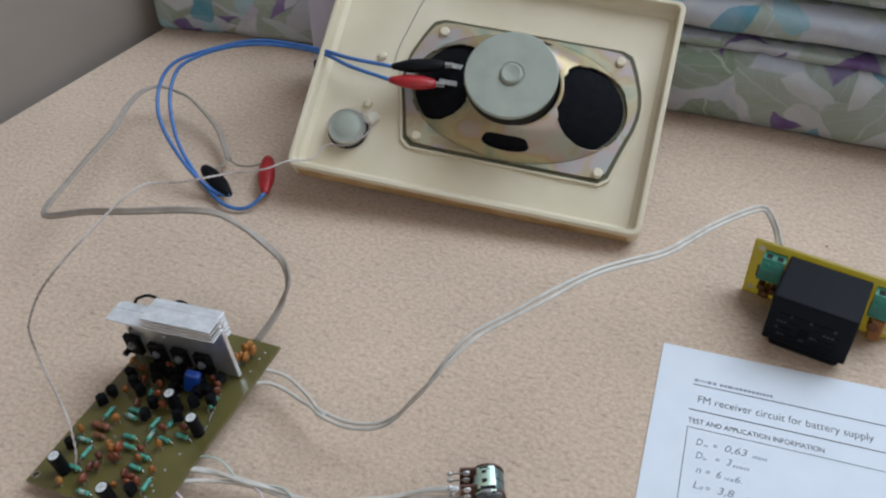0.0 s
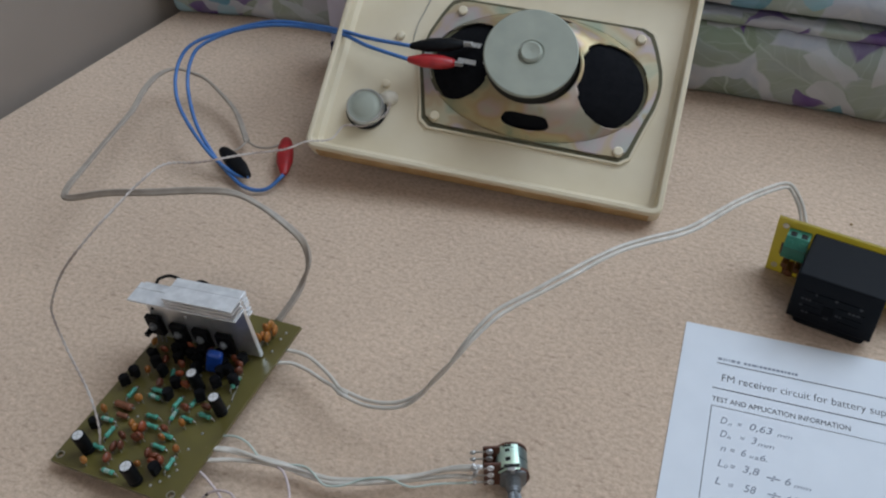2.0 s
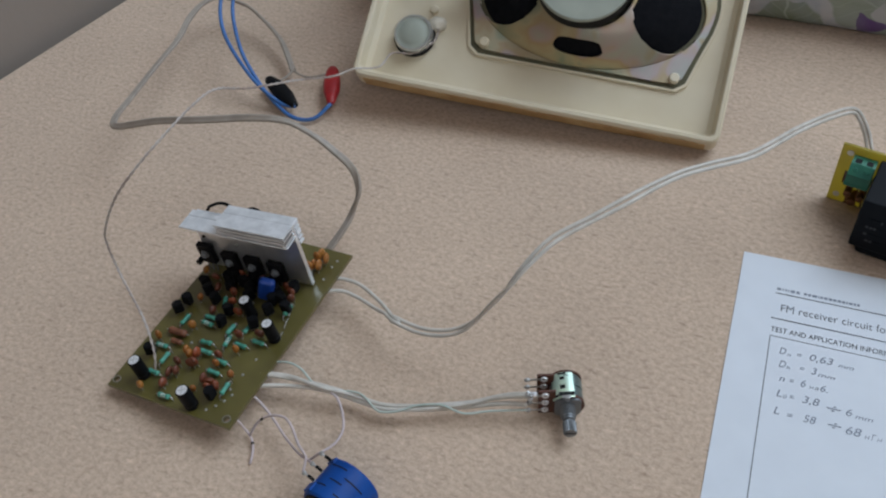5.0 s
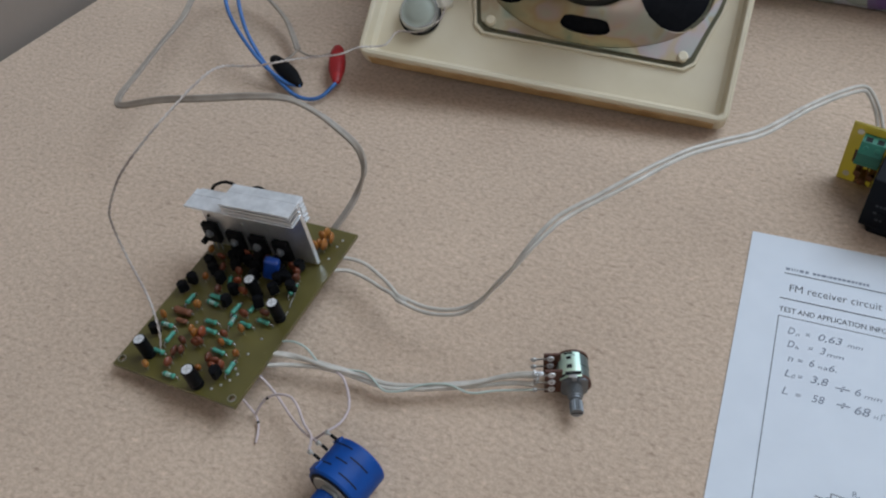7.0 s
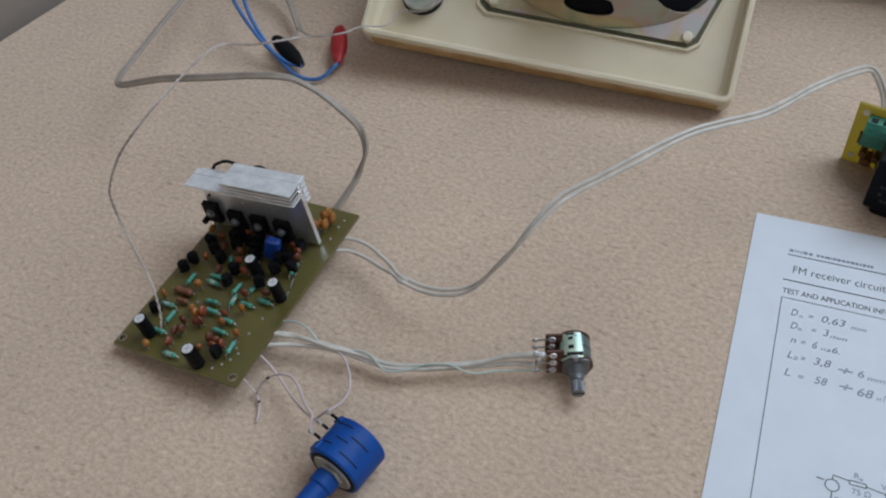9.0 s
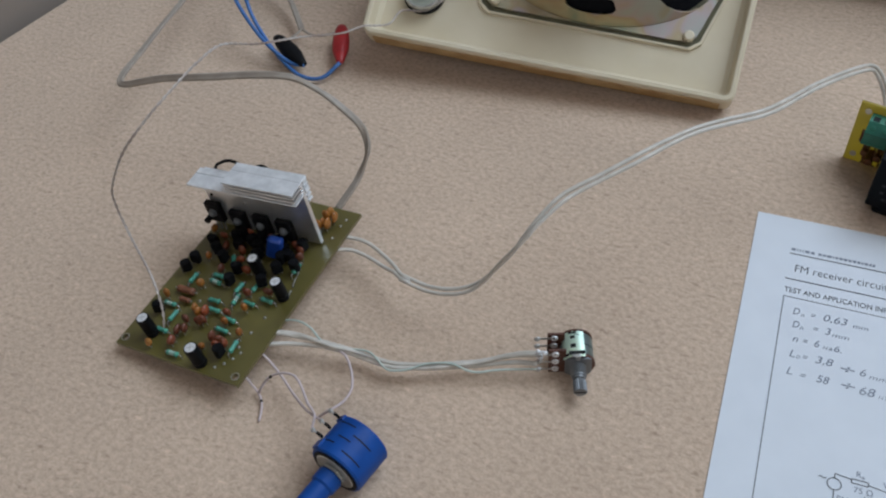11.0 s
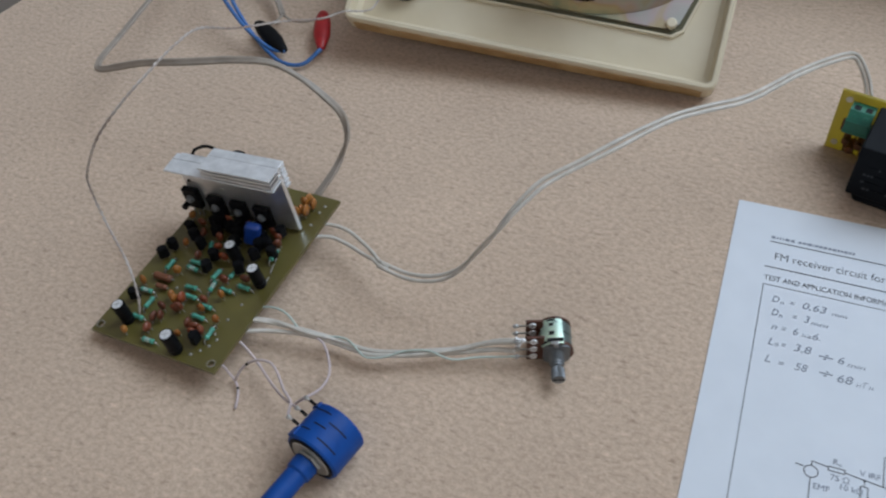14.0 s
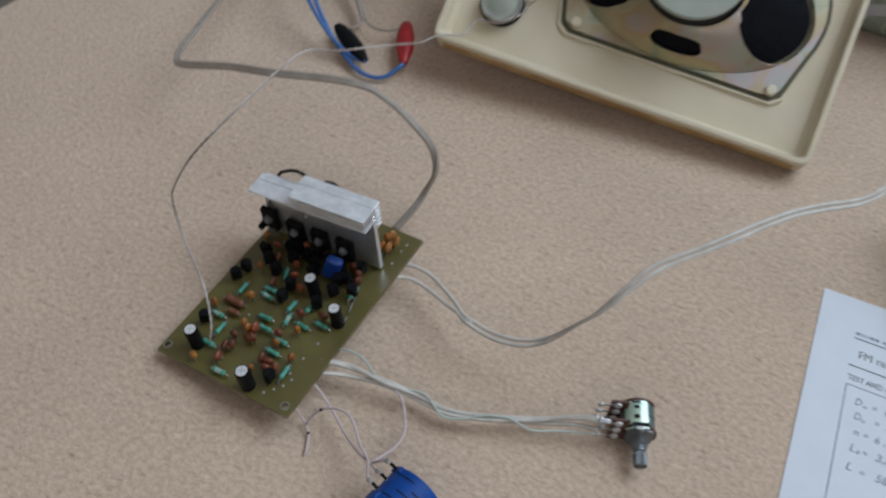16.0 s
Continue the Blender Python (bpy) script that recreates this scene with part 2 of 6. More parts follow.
def varied_material(name, tones, rough, spec=0.5, coat=0.0):
    """A surface whose tone is drawn per object from a short row of tones."""
    m = bpy.data.materials.new(name)
    m.use_nodes = True
    n, l = m.node_tree.nodes, m.node_tree.links
    b = n["Principled BSDF"]
    b.inputs["Roughness"].default_value = rough
    b.inputs["Specular IOR Level"].default_value = spec
    b.inputs["Coat Weight"].default_value = coat
    info = n.new("ShaderNodeObjectInfo")
    ramp = n.new("ShaderNodeValToRGB")
    e = ramp.color_ramp.elements
    e[0].color = (*tones[0], 1)
    e[1].color = (*tones[-1], 1)
    for i, c in enumerate(tones[1:-1], 1):
        k = e.new(i / (len(tones) - 1))
        k.color = (*c, 1)
    l.new(info.outputs["Random"], ramp.inputs["Fac"])
    co = n.new("ShaderNodeTexCoord")
    a = n.new("ShaderNodeTexNoise")
    a.inputs["Scale"].default_value = 900
    l.new(co.outputs["Object"], a.inputs["Vector"])
    mx = n.new("ShaderNodeMix")
    mx.data_type, mx.blend_type = "RGBA", "MULTIPLY"
    mx.inputs["Factor"].default_value = 0.35
    l.new(ramp.outputs["Color"], mx.inputs["A"])
    l.new(a.outputs["Color"], mx.inputs["B"])
    l.new(mx.outputs["Result"], b.inputs["Base Color"])
    return m


FELT_DARK, FELT_LIGHT = (0.470, 0.337, 0.243), (0.630, 0.472, 0.354)
FELT = felt_material()
FLORAL = floral_material()
CHROMATE = chromate_material()
CHROMATE_GOLD = chromate_material("gold_chromate_steel", 0.7)
PAINT = material("grey_wall_paint", (0.30, 0.252, 0.217), (0.26, 0.217, 0.186), 0.9, scale=9, bump=0.2, bump_scale=250)
PLASTER = material("pale_plaster", (0.84, 0.82, 0.78), (0.79, 0.77, 0.73), 0.9, scale=6, bump=0.2, bump_scale=200)
FLOORING = material("floor_wood", (0.42, 0.29, 0.18), (0.32, 0.21, 0.12), 0.5, scale=8)
IVORY = material("ivory_plastic", (0.69, 0.605, 0.455), (0.62, 0.53, 0.375), 0.5, scale=28, bump=0.08, bump_scale=900)
PAPER = material("white_paper", (0.675, 0.70, 0.745), (0.645, 0.67, 0.715), 0.8, scale=60, bump=0.05, bump_scale=1500)
INK = material("black_ink", (0.05, 0.05, 0.055), (0.09, 0.09, 0.10), 0.7, scale=900)
PENCIL = material("grey_pen", (0.17, 0.19, 0.24), (0.27, 0.29, 0.34), 0.7, scale=1600)
BOARD = material("green_laminate", (0.132, 0.111, 0.024), (0.086, 0.070, 0.015), 0.36, scale=45, bump=0.05, bump_scale=1500, coat=0.6, spec=0.7)
BOARD.node_tree.nodes["Principled BSDF"].inputs["Coat Roughness"].default_value = 0.32
BOARD_YELLOW = material("yellow_laminate", (0.47, 0.40, 0.10), (0.40, 0.325, 0.075), 0.3, scale=60, coat=0.3)
glow = BOARD_YELLOW.node_tree
thin = glow.nodes.new("ShaderNodeBsdfTranslucent")
thin.inputs["Color"].default_value = (0.85, 0.73, 0.16, 1)
blend = glow.nodes.new("ShaderNodeMixShader")
blend.inputs["Fac"].default_value = 0.5
glow.links.new(glow.nodes["Principled BSDF"].outputs["BSDF"], blend.inputs[1])
glow.links.new(thin.outputs["BSDF"], blend.inputs[2])
glow.links.new(blend.outputs["Shader"], glow.nodes["Material Output"].inputs["Surface"])
ALU = material("aluminium", (0.90, 0.905, 0.92), (0.72, 0.725, 0.74), 0.32, metal=0.86, scale=120, bump=0.1, bump_scale=1200)
# lighter copy of the aluminium: light on the fin tops put into its colour
LIT_ALU = material("lit_aluminium", (0.86, 0.87, 0.89), (0.70, 0.71, 0.73), 0.44, metal=0.42, scale=260, bump=0.15, bump_scale=1500)
SOLDER = material("tin_solder", (0.60, 0.59, 0.57), (0.34, 0.33, 0.32), 0.42, metal=0.9, scale=700)
STEEL = material("plated_steel", (0.62, 0.63, 0.62), (0.48, 0.49, 0.48), 0.32, metal=0.9, scale=200)
PLATE = material("magnet_plate", (0.36, 0.375, 0.315), (0.30, 0.32, 0.27), 0.6, metal=0.2, scale=70, bump=0.06)
FERRITE = material("ferrite", (0.014, 0.014, 0.014), (0.009, 0.009, 0.009), 0.65, spec=0.2, scale=200)
GASKET = material("olive_gasket", (0.11, 0.10, 0.055), (0.08, 0.072, 0.04), 0.8, scale=200)
CONE = material("black_cone_paper", (0.005, 0.0055, 0.007), (0.008, 0.008, 0.010), 0.95, spec=0.1, scale=300, bump=0.3)
BLACK = material("black_plastic", (0.005, 0.005, 0.006), (0.008, 0.008, 0.009), 0.5, spec=0.10, scale=400, bump=0.06)
BLACK_SATIN = material("black_case", (0.005, 0.006, 0.008), (0.0035, 0.004, 0.006), 0.46, scale=150, bump=0.12, bump_scale=2500, spec=0.10)
BLACK_WORN = material("worn_black_case", (0.024, 0.025, 0.027), (0.010, 0.010, 0.012), 0.5, scale=900)
RED_RUBBER = material("red_vinyl", (0.45, 0.02, 0.022), (0.30, 0.012, 0.015), 0.4, scale=180)
BLUE_VINYL = material("blue_vinyl", (0.052, 0.165, 0.43), (0.038, 0.125, 0.34), 0.4, scale=200)
BLUE_BODY = material("blue_plastic", (0.004, 0.066, 0.300), (0.003, 0.050, 0.240), 0.48, scale=150, bump=0.08, spec=0.25)
BLUE_FILM = material("blue_epoxy", (0.01, 0.06, 0.33), (0.008, 0.045, 0.24), 0.35, scale=300)
GREY_VINYL = material("grey_vinyl", (0.37, 0.315, 0.265), (0.29, 0.245, 0.205), 0.5, scale=150)
WHITE_VINYL = material("white_vinyl", (0.64, 0.59, 0.53), (0.50, 0.46, 0.405), 0.36, scale=150)
PINK_VINYL = material("pale_pink_vinyl", (0.60, 0.49, 0.49), (0.50, 0.41, 0.41), 0.45, scale=150)
MINT_VINYL = material("mint_vinyl", (0.53, 0.58, 0.52), (0.42, 0.48, 0.43), 0.45, scale=150)
ENAMEL = material("enamelled_wire", (0.30, 0.22, 0.185), (0.57, 0.51, 0.47), 0.35, metal=0.3, scale=60)
GREEN_TERMINAL = material("green_terminal", (0.030, 0.20, 0.13), (0.022, 0.15, 0.10), 0.35, scale=150)
COPPER = material("copper_coil", (0.20, 0.085, 0.04), (0.11, 0.05, 0.025), 0.4, metal=0.6, scale=300)
PHENOLIC = material("brown_phenolic", (0.115, 0.040, 0.023), (0.075, 0.028, 0.017), 0.5, scale=250)
BROWN_CERAMIC = material("brown_resistor", (0.22, 0.085, 0.045), (0.16, 0.06, 0.03), 0.5, scale=300)
CAN_STEEL = material("dull_teal_plating", (0.20, 0.25, 0.24), (0.13, 0.17, 0.17), 0.34, metal=0.7, scale=160)
ANODISED = material("pale_green_plating", (0.66, 0.80, 0.62), (0.50, 0.66, 0.56), 0.30, metal=0.45, scale=120)
GREY_SHAFT = material("grey_shaft", (0.23, 0.24, 0.25), (0.16, 0.17, 0.18), 0.4, metal=0.4, scale=300)
GLUE = material("clear_glue", (0.66, 0.61, 0.51), (0.58, 0.52, 0.42), 0.25, scale=200, coat=0.4)
LILAC = material("lilac_card", (0.58, 0.55, 0.64), (0.50, 0.47, 0.57), 0.6, scale=50)
NAVY = material("navy_card", (0.03, 0.03, 0.10), (0.02, 0.02, 0.07), 0.5, scale=60)
ORANGE = varied_material("orange_ceramic", [(0.40, 0.15, 0.024), (0.31, 0.10, 0.016), (0.46, 0.20, 0.038)], 0.4, coat=0.2)
RUST = varied_material("rust_ceramic", [(0.24, 0.056, 0.020), (0.13, 0.038, 0.018), (0.33, 0.072, 0.024)], 0.4, coat=0.2)
TEAL = varied_material("teal_resistor", [(0.07, 0.33, 0.24), (0.10, 0.39, 0.29), (0.055, 0.28, 0.20)], 0.5, coat=0.05)
# paler, less metallic aluminium: the capacitor tops' window reflection is in its colour
BRIGHT = material("bright_aluminium", (0.90, 0.90, 0.91), (0.80, 0.80, 0.82), 0.35, metal=0.35, scale=400)
SLEEVE = material("capacitor_sleeve", (0.004, 0.004, 0.005), (0.007, 0.007, 0.008), 0.42, spec=0.12, scale=500)
YELLOW_BROWN = material("yellow_brown_plastic", (0.50, 0.33, 0.155), (0.34, 0.19, 0.07), 0.6, scale=70, bump=0.2, bump_scale=600)


# ---- mesh helpers ----
def part(name, bm, mat, parent, label="", smooth=False, m=None):
    """Links a bmesh as one mesh object under a thing or a part."""
    me = bpy.data.meshes.new(name)
    bm.to_mesh(me)
    bm.free()
    if smooth:
        for p in me.polygons:
            p.use_smooth = True
    for k in mat if isinstance(mat, (list, tuple)) else (mat,):
        me.materials.append(k)
    ob = new(name, me)
    ob.parent = parent
    if m is not None:
        ob.matrix_basis = m
    if label:
        tagged(ob, label)
    return ob


def shared(name, me, parent, m):
    """Another object on a mesh that stands already."""
    ob = new(name, me)
    ob.parent = parent
    ob.matrix_basis = m
    return ob


def thing(name, label, category, m=None, group="", kind=""):
    ob = new(name)
    ob.empty_display_size = 0.01
    if m is not None:
        ob.matrix_basis = m
    return tagged(ob, label, category, group, kind)


def box(x0, y0, z0, x1, y1, z1, bevel=0.0, segs=2, bm=None):
    bm = bm or bmesh.new()
    v = bmesh.ops.create_cube(bm, size=1)["verts"]
    for k in v:
        k.co = Vector(((x0 + x1) / 2 + k.co.x * (x1 - x0), (y0 + y1) / 2 + k.co.y * (y1 - y0), (z0 + z1) / 2 + k.co.z * (z1 - z0)))
    if bevel:
        edges = {e for k in v for e in k.link_edges}
        bmesh.ops.bevel(bm, geom=list(edges), offset=bevel, segments=segs, affect="EDGES", profile=0.5)
    return bm


def lathe(profile, n=32, bm=None, m=None):
    """Turns a profile of (radius, height) about z; radius 0 closes it."""
    bm = bm or bmesh.new()
    m = m or Matrix()
    rings = []
    for r, z in profile:
        if r <= 1e-7:
            rings.append([bm.verts.new(m @ Vector((0, 0, z)))])
        else:
            rings.append([bm.verts.new(m @ Vector((r * math.cos(2 * math.pi * i / n), r * math.sin(2 * math.pi * i / n), z))) for i in range(n)])
    for a, b in zip(rings, rings[1:]):
        for i in range(n):
            j = (i + 1) % n
            if len(a) == 1 and len(b) > 1:
                bm.faces.new((a[0], b[j], b[i]))
            elif len(b) == 1 and len(a) > 1:
                bm.faces.new((a[i], a[j], b[0]))
            elif len(a) > 1:
                bm.faces.new((a[i], a[j], b[j], b[i]))
    bmesh.ops.recalc_face_normals(bm, faces=bm.faces)
    return bm


def rod(a, b, r, n=10, bm=None):
    """A plain closed round bar from a to b."""
    a, b = Vector(a), Vector(b)
    m = Matrix.Translation(a) @ (b - a).to_track_quat("Z", "Y").to_matrix().to_4x4()
    h = (b - a).length
    return lathe([(0, 0), (r, 0), (r, h), (0, h)], n, bm, m)


def smooth_line(points, step=0.0025):
    """A Catmull-Rom line through the points, evenly sampled."""
    p = [Vector(q) for q in points]
    p = [p[0] * 2 - p[1]] + p + [p[-1] * 2 - p[-2]]
    out = []
    for i in range(1, len(p) - 2):
        a, b, c, d = p[i - 1:i + 3]
        k = max(2, int((c - b).length / step))
        for j in range(k):
            t = j / k
            out.append(0.5 * ((2 * b) + (c - a) * t + (2 * a - 5 * b + 4 * c - d) * t * t + (3 * b - a - 3 * c + d) * t ** 3))
    out.append(p[-2])
    return out


def tube(points, r, n=8, bm=None, step=0.0025, side=0.0, twist=0.0, phase=0.0, taper=None, wobble=0.0):
    """A round strand along a line. side: its distance from the line; twist: turns about it per metre."""
    bm = bm or bmesh.new()
    line = smooth_line(points, step)
    up = Vector((0, 0, 1))
    rings, run = [], 0.0
    for i, q in enumerate(line):
        d = (line[min(i + 1, len(line) - 1)] - line[max(i - 1, 0)]).normalized()
        s = d.cross(up)
        s = s.normalized() if s.length > 0.05 else Vector((1, 0, 0))
        w = s.cross(d).normalized()
        if i:
            run += (q - line[i - 1]).length
        ang = phase + twist * run * 2 * math.pi
        c = q + (s * math.cos(ang) + w * math.sin(ang)) * side
        if wobble:
            c = c + Vector((noise.noise(q * 90), noise.noise(q * 90 + Vector((5, 0, 0))), 0.3 * noise.noise(q * 90 + Vector((0, 7, 0))))) * wobble
        k = r * (taper(i / (len(line) - 1)) if taper else 1.0)
        rings.append([bm.verts.new(c + (s * math.cos(2 * math.pi * j / n) + w * math.sin(2 * math.pi * j / n)) * k) for j in range(n)])
    for a, b in zip(rings, rings[1:]):
        for j in range(n):
            bm.faces.new((a[j], a[(j + 1) % n], b[(j + 1) % n], b[j]))
    bm.faces.new(rings[0])
    bm.faces.new(rings[-1])
    bmesh.ops.recalc_face_normals(bm, faces=bm.faces)
    return bm


def prism(outline, z0, z1, bevel=0.0, bm=None):
    """A flat outline pulled from z0 up to z1."""
    bm = bm or bmesh.new()
    lo = [bm.verts.new((x, y, z0)) for x, y in outline]
    hi = [bm.verts.new((x, y, z1)) for x, y in outline]
    n = len(outline)
    bm.faces.new(lo[::-1])
    top = bm.faces.new(hi)
    for i in range(n):
        bm.faces.new((lo[i], lo[(i + 1) % n], hi[(i + 1) % n], hi[i]))
    if bevel:
        bmesh.ops.bevel(bm, geom=list(top.edges), offset=bevel, segments=2, affect="EDGES")
    bmesh.ops.recalc_face_normals(bm, faces=bm.faces)
    return bm


def rounded(x0, y0, x1, y1, r, k=5):
    """The outline of a rectangle with round corners."""
    out = []
    for cx, cy, a in ((x1 - r, y0 + r, -90), (x1 - r, y1 - r, 0), (x0 + r, y1 - r, 90), (x0 + r, y0 + r, 180)):
        for i in range(k + 1):
            t = radians(a + 90 * i / k)
            out.append((cx + r * math.cos(t), cy + r * math.sin(t)))
    return out


def along(d):
    """Turns z onto a direction."""
    return Vector(d).to_track_quat("Z", "Y").to_matrix().to_4x4()


# ---- the place ----
def wall_foot(y):
    """The line at which the grey wall meets the cover."""
    return -0.3762 + (y - 0.497) * 0.25


def build_setting():
    # the napped cover: one thick slab, cut along the grey wall
    bm = prism([(wall_foot(-0.9), -0.9), (1.1, -0.9), (1.1, 1.1), (wall_foot(1.1), 1.1)], -0.06, 0.0)
    tagged(part("bed_top", bm, FELT, None), "flat bed top with a short-napped beige cover", "bed", kind="structure")
    bm = box(-0.35, -0.85, -0.50, 1.05, 1.05, -0.062)
    tagged(part("bed_base", bm, PLASTER, None), "plain boxed base under the beige bed top", "bed base", kind="structure")
    # the room: grey wall, plus unseen walls, floor and ceiling added for bounced light
    d = 0.12
    q = [(wall_foot(-2.2), -2.2), (wall_foot(WALL_Y) - 0.006, WALL_Y)]
    q = [(x - 0.004, y) for x, y in q]
    bm = prism([q[0], q[1], (q[1][0] - d, q[1][1]), (q[0][0] - d, q[0][1])], -0.5, 2.9)
    tagged(part("wall_west", bm, PAINT, None), "matt grey painted wall beside the bed", "wall", kind="structure")
    bm = box(2.4, -2.3, -0.5, 2.52, WALL_Y + 0.12, 2.9)
    tagged(part("wall_east", bm, PLASTER, None), "plain pale room wall", "wall", kind="structure")
    bm = box(-1.4, -2.32, -0.5, 2.52, -2.2, 2.1)
    tagged(part("wall_south", bm, PLASTER, None), "plain pale room wall, left open above to let fill light in", "wall", kind="structure")
    # unseen gap above the wall, added for sky and sun fill from the front
    frame_root = thing("fill_light_gap", "pale frame bars in an added high gap that lets in fill light", "window", kind="structure")
    for a in ((-1.0, 2.104, 2.4, 2.15), (-1.0, 2.85, 2.4, 2.896), (0.10, 2.15, 0.15, 2.85), (1.25, 2.15, 1.30, 2.85)):
        part("frame_bar", box(a[0], -2.29, a[1], a[2], -2.23, a[3], 0.004), PLASTER, frame_root)
    x0, x1, z0, z1 = WINDOW_X - WINDOW_W / 2, WINDOW_X + WINDOW_W / 2, WINDOW_Z - WINDOW_H / 2, WINDOW_Z + WINDOW_H / 2
    bm = box(-0.15, WALL_Y, -0.5, x0, WALL_Y + 0.12, 2.9)
    box(x1, WALL_Y, -0.5, 2.4, WALL_Y + 0.12, 2.9, bm=bm)
    box(x0, WALL_Y, -0.5, x1, WALL_Y + 0.12, z0, bm=bm)
    box(x0, WALL_Y, z1, x1, WALL_Y + 0.12, 2.9, bm=bm)
    tagged(part("wall_north", bm, PLASTER, None), "pale wall with a wide window", "wall", kind="structure")
    frame_root = thing("window_1", "wide pale-framed window in the wall", "window", kind="structure")
    f = 0.05
    for a in ((x0, z0, x1, z0 + f), (x0, z1 - f, x1, z1), (x0, z0 + f, x0 + f, z1 - f), (x1 - f, z0 + f, x1, z1 - f)):
        part("frame_bar", box(a[0], WALL_Y + 0.055, a[1], a[2], WALL_Y + 0.105, a[3], 0.004), PLASTER, frame_root)
    bm = box(-1.4, -2.32, -0.56, 2.52, WALL_Y + 0.12, -0.5)
    tagged(part("floor", bm, FLOORING, None), "plain brown wooden floor", "floor", kind="structure")
    bm = box(-1.4, -2.32, 2.9, 2.52, WALL_Y + 0.12, 2.96)
    tagged(part("ceiling", bm, PLASTER, None), "plain pale ceiling", "ceiling", kind="structure")


def bedding_layer(x0, x1, y0, y1, z0, z1, seed, bulge, sag=0.003):
    """A folded length of padded cloth: full round front edge, soft uneven faces, its print laid along the cloth."""
    bm = bmesh.new()
    uv = bm.loops.layers.uv.new("cloth")
    nx, nr = 130, 30
    rows, place = [], {}
    for i in range(nx + 1):
        x = x0 + (x1 - x0) * i / nx
        row, run, last = [], 0.0, None
        for j in range(nr + 1):
            t = j / nr
            # section: back bottom, front round, back top
            if t < 0.2:
                y, z = y1 + (y0 + bulge - y1) * (t / 0.2), z0
            elif t > 0.8:
                y, z = y0 + bulge + (y1 - y0 - bulge) * ((t - 0.8) / 0.2), z1
            else:
                a = -math.pi / 2 - (t - 0.2) / 0.6 * math.pi
                ca, sa = math.cos(a), math.sin(a)
                y, z = y0 + bulge + bulge * math.copysign(abs(ca) ** 0.7, ca), (z0 + z1) / 2 + (z1 - z0) / 2 * math.copysign(abs(sa) ** 0.85, sa)
            p = Vector((x * 14, y * 14 + seed * 9, z * 22))
            o = noise.noise(p) * 0.0045 + noise.noise(p * 3.1) * 0.002
            # a few pulled creases that run down the front
            o += 0.0016 * max(0.0, noise.noise(Vector((x * 60 + z * 70, seed * 3, 0)))) ** 2 * 4
            front = max(0.0, 1 - (y - y0) / 0.05)
            if last is not None:
                run += math.hypot(y - last[0], z - last[1])
            last = (y, z)
            y += o * front - 0.055 * x - 0.012 * min(1.0, max(0.0, (-0.28 - x) / 0.09))
            z += noise.noise(Vector((x * 9, seed * 5, 0))) * sag * (t > 0.45)
            k = bm.verts.new((max(x, wall_foot(y) + 0.003 + 0.01 * i / nx), y, max(z, 0.0006)))
            place[k] = (x, run + seed * 0.43)
            row.append(k)
        rows.append(row)
    for a, b in zip(rows, rows[1:]):
        for j in range(nr):
            bm.faces.new((a[j], b[j], b[j + 1], a[j + 1]))
        bm.faces.new((a[nr], b[nr], b[0], a[0]))
    bm.faces.new(rows[0])
    bm.faces.new(rows[-1][::-1])
    bmesh.ops.recalc_face_normals(bm, faces=bm.faces)
    for f in bm.faces:
        for c in f.loops:
            c[uv].uv = place[c.vert]
    return bm


def build_bedding():
    root = thing("folded_bedding", "stack of folded floral bedding in sage, lilac and teal", "bedding", pose(0, 0, 0))
    part("fold", bedding_layer(-0.376, 0.62, 0.4965, 0.74, 0.0008, 0.047, 1, 0.012), FLORAL, root, smooth=True)
    part("fold", bedding_layer(-0.374, 0.61, 0.5030, 0.74, 0.0472, 0.0538, 2, 0.005, 0.0015), FLORAL, root, smooth=True)
    part("fold", bedding_layer(-0.374, 0.61, 0.5045, 0.74, 0.0544, 0.0750, 3, 0.022, 0.002), FLORAL, root, smooth=True)
    part("fold", bedding_layer(-0.373, 0.62, 0.5140, 0.74, 0.0757, 0.103, 4, 0.022), FLORAL, root, smooth=True)


def build_book():
    m = pose(-0.2322, 0.468, 0, 0, 0, 2)
    root = thing("box", "small lilac and navy cardboard box standing under the cabinet lid", "box", m)
    part("sleeve", box(0, 0, 0.0212, 0.055, 0.016, 0.071, 0.0008), LILAC, root, "pale lilac sleeve")
    part("base", box(-0.0008, -0.0008, 0.0, 0.0558, 0.0168, 0.0210, 0.0006), NAVY, root, "navy lower end")


# ---- cabinet lid with the loudspeaker ----
LID = pose(-0.2018, 0.3639, 0.0140, 0, 0, 0.14) @ pose(0, 0, 0, 33.25, 0, 0) @ pose(0, 0, 0, 0, 4.86, 0)
LID_W, LID_D, LID_H, FLOOR_H = 0.1913, 0.1355, 0.0135, 0.0045
SPEAKER_X, SPEAKER_Y = 0.1132, 0.0652


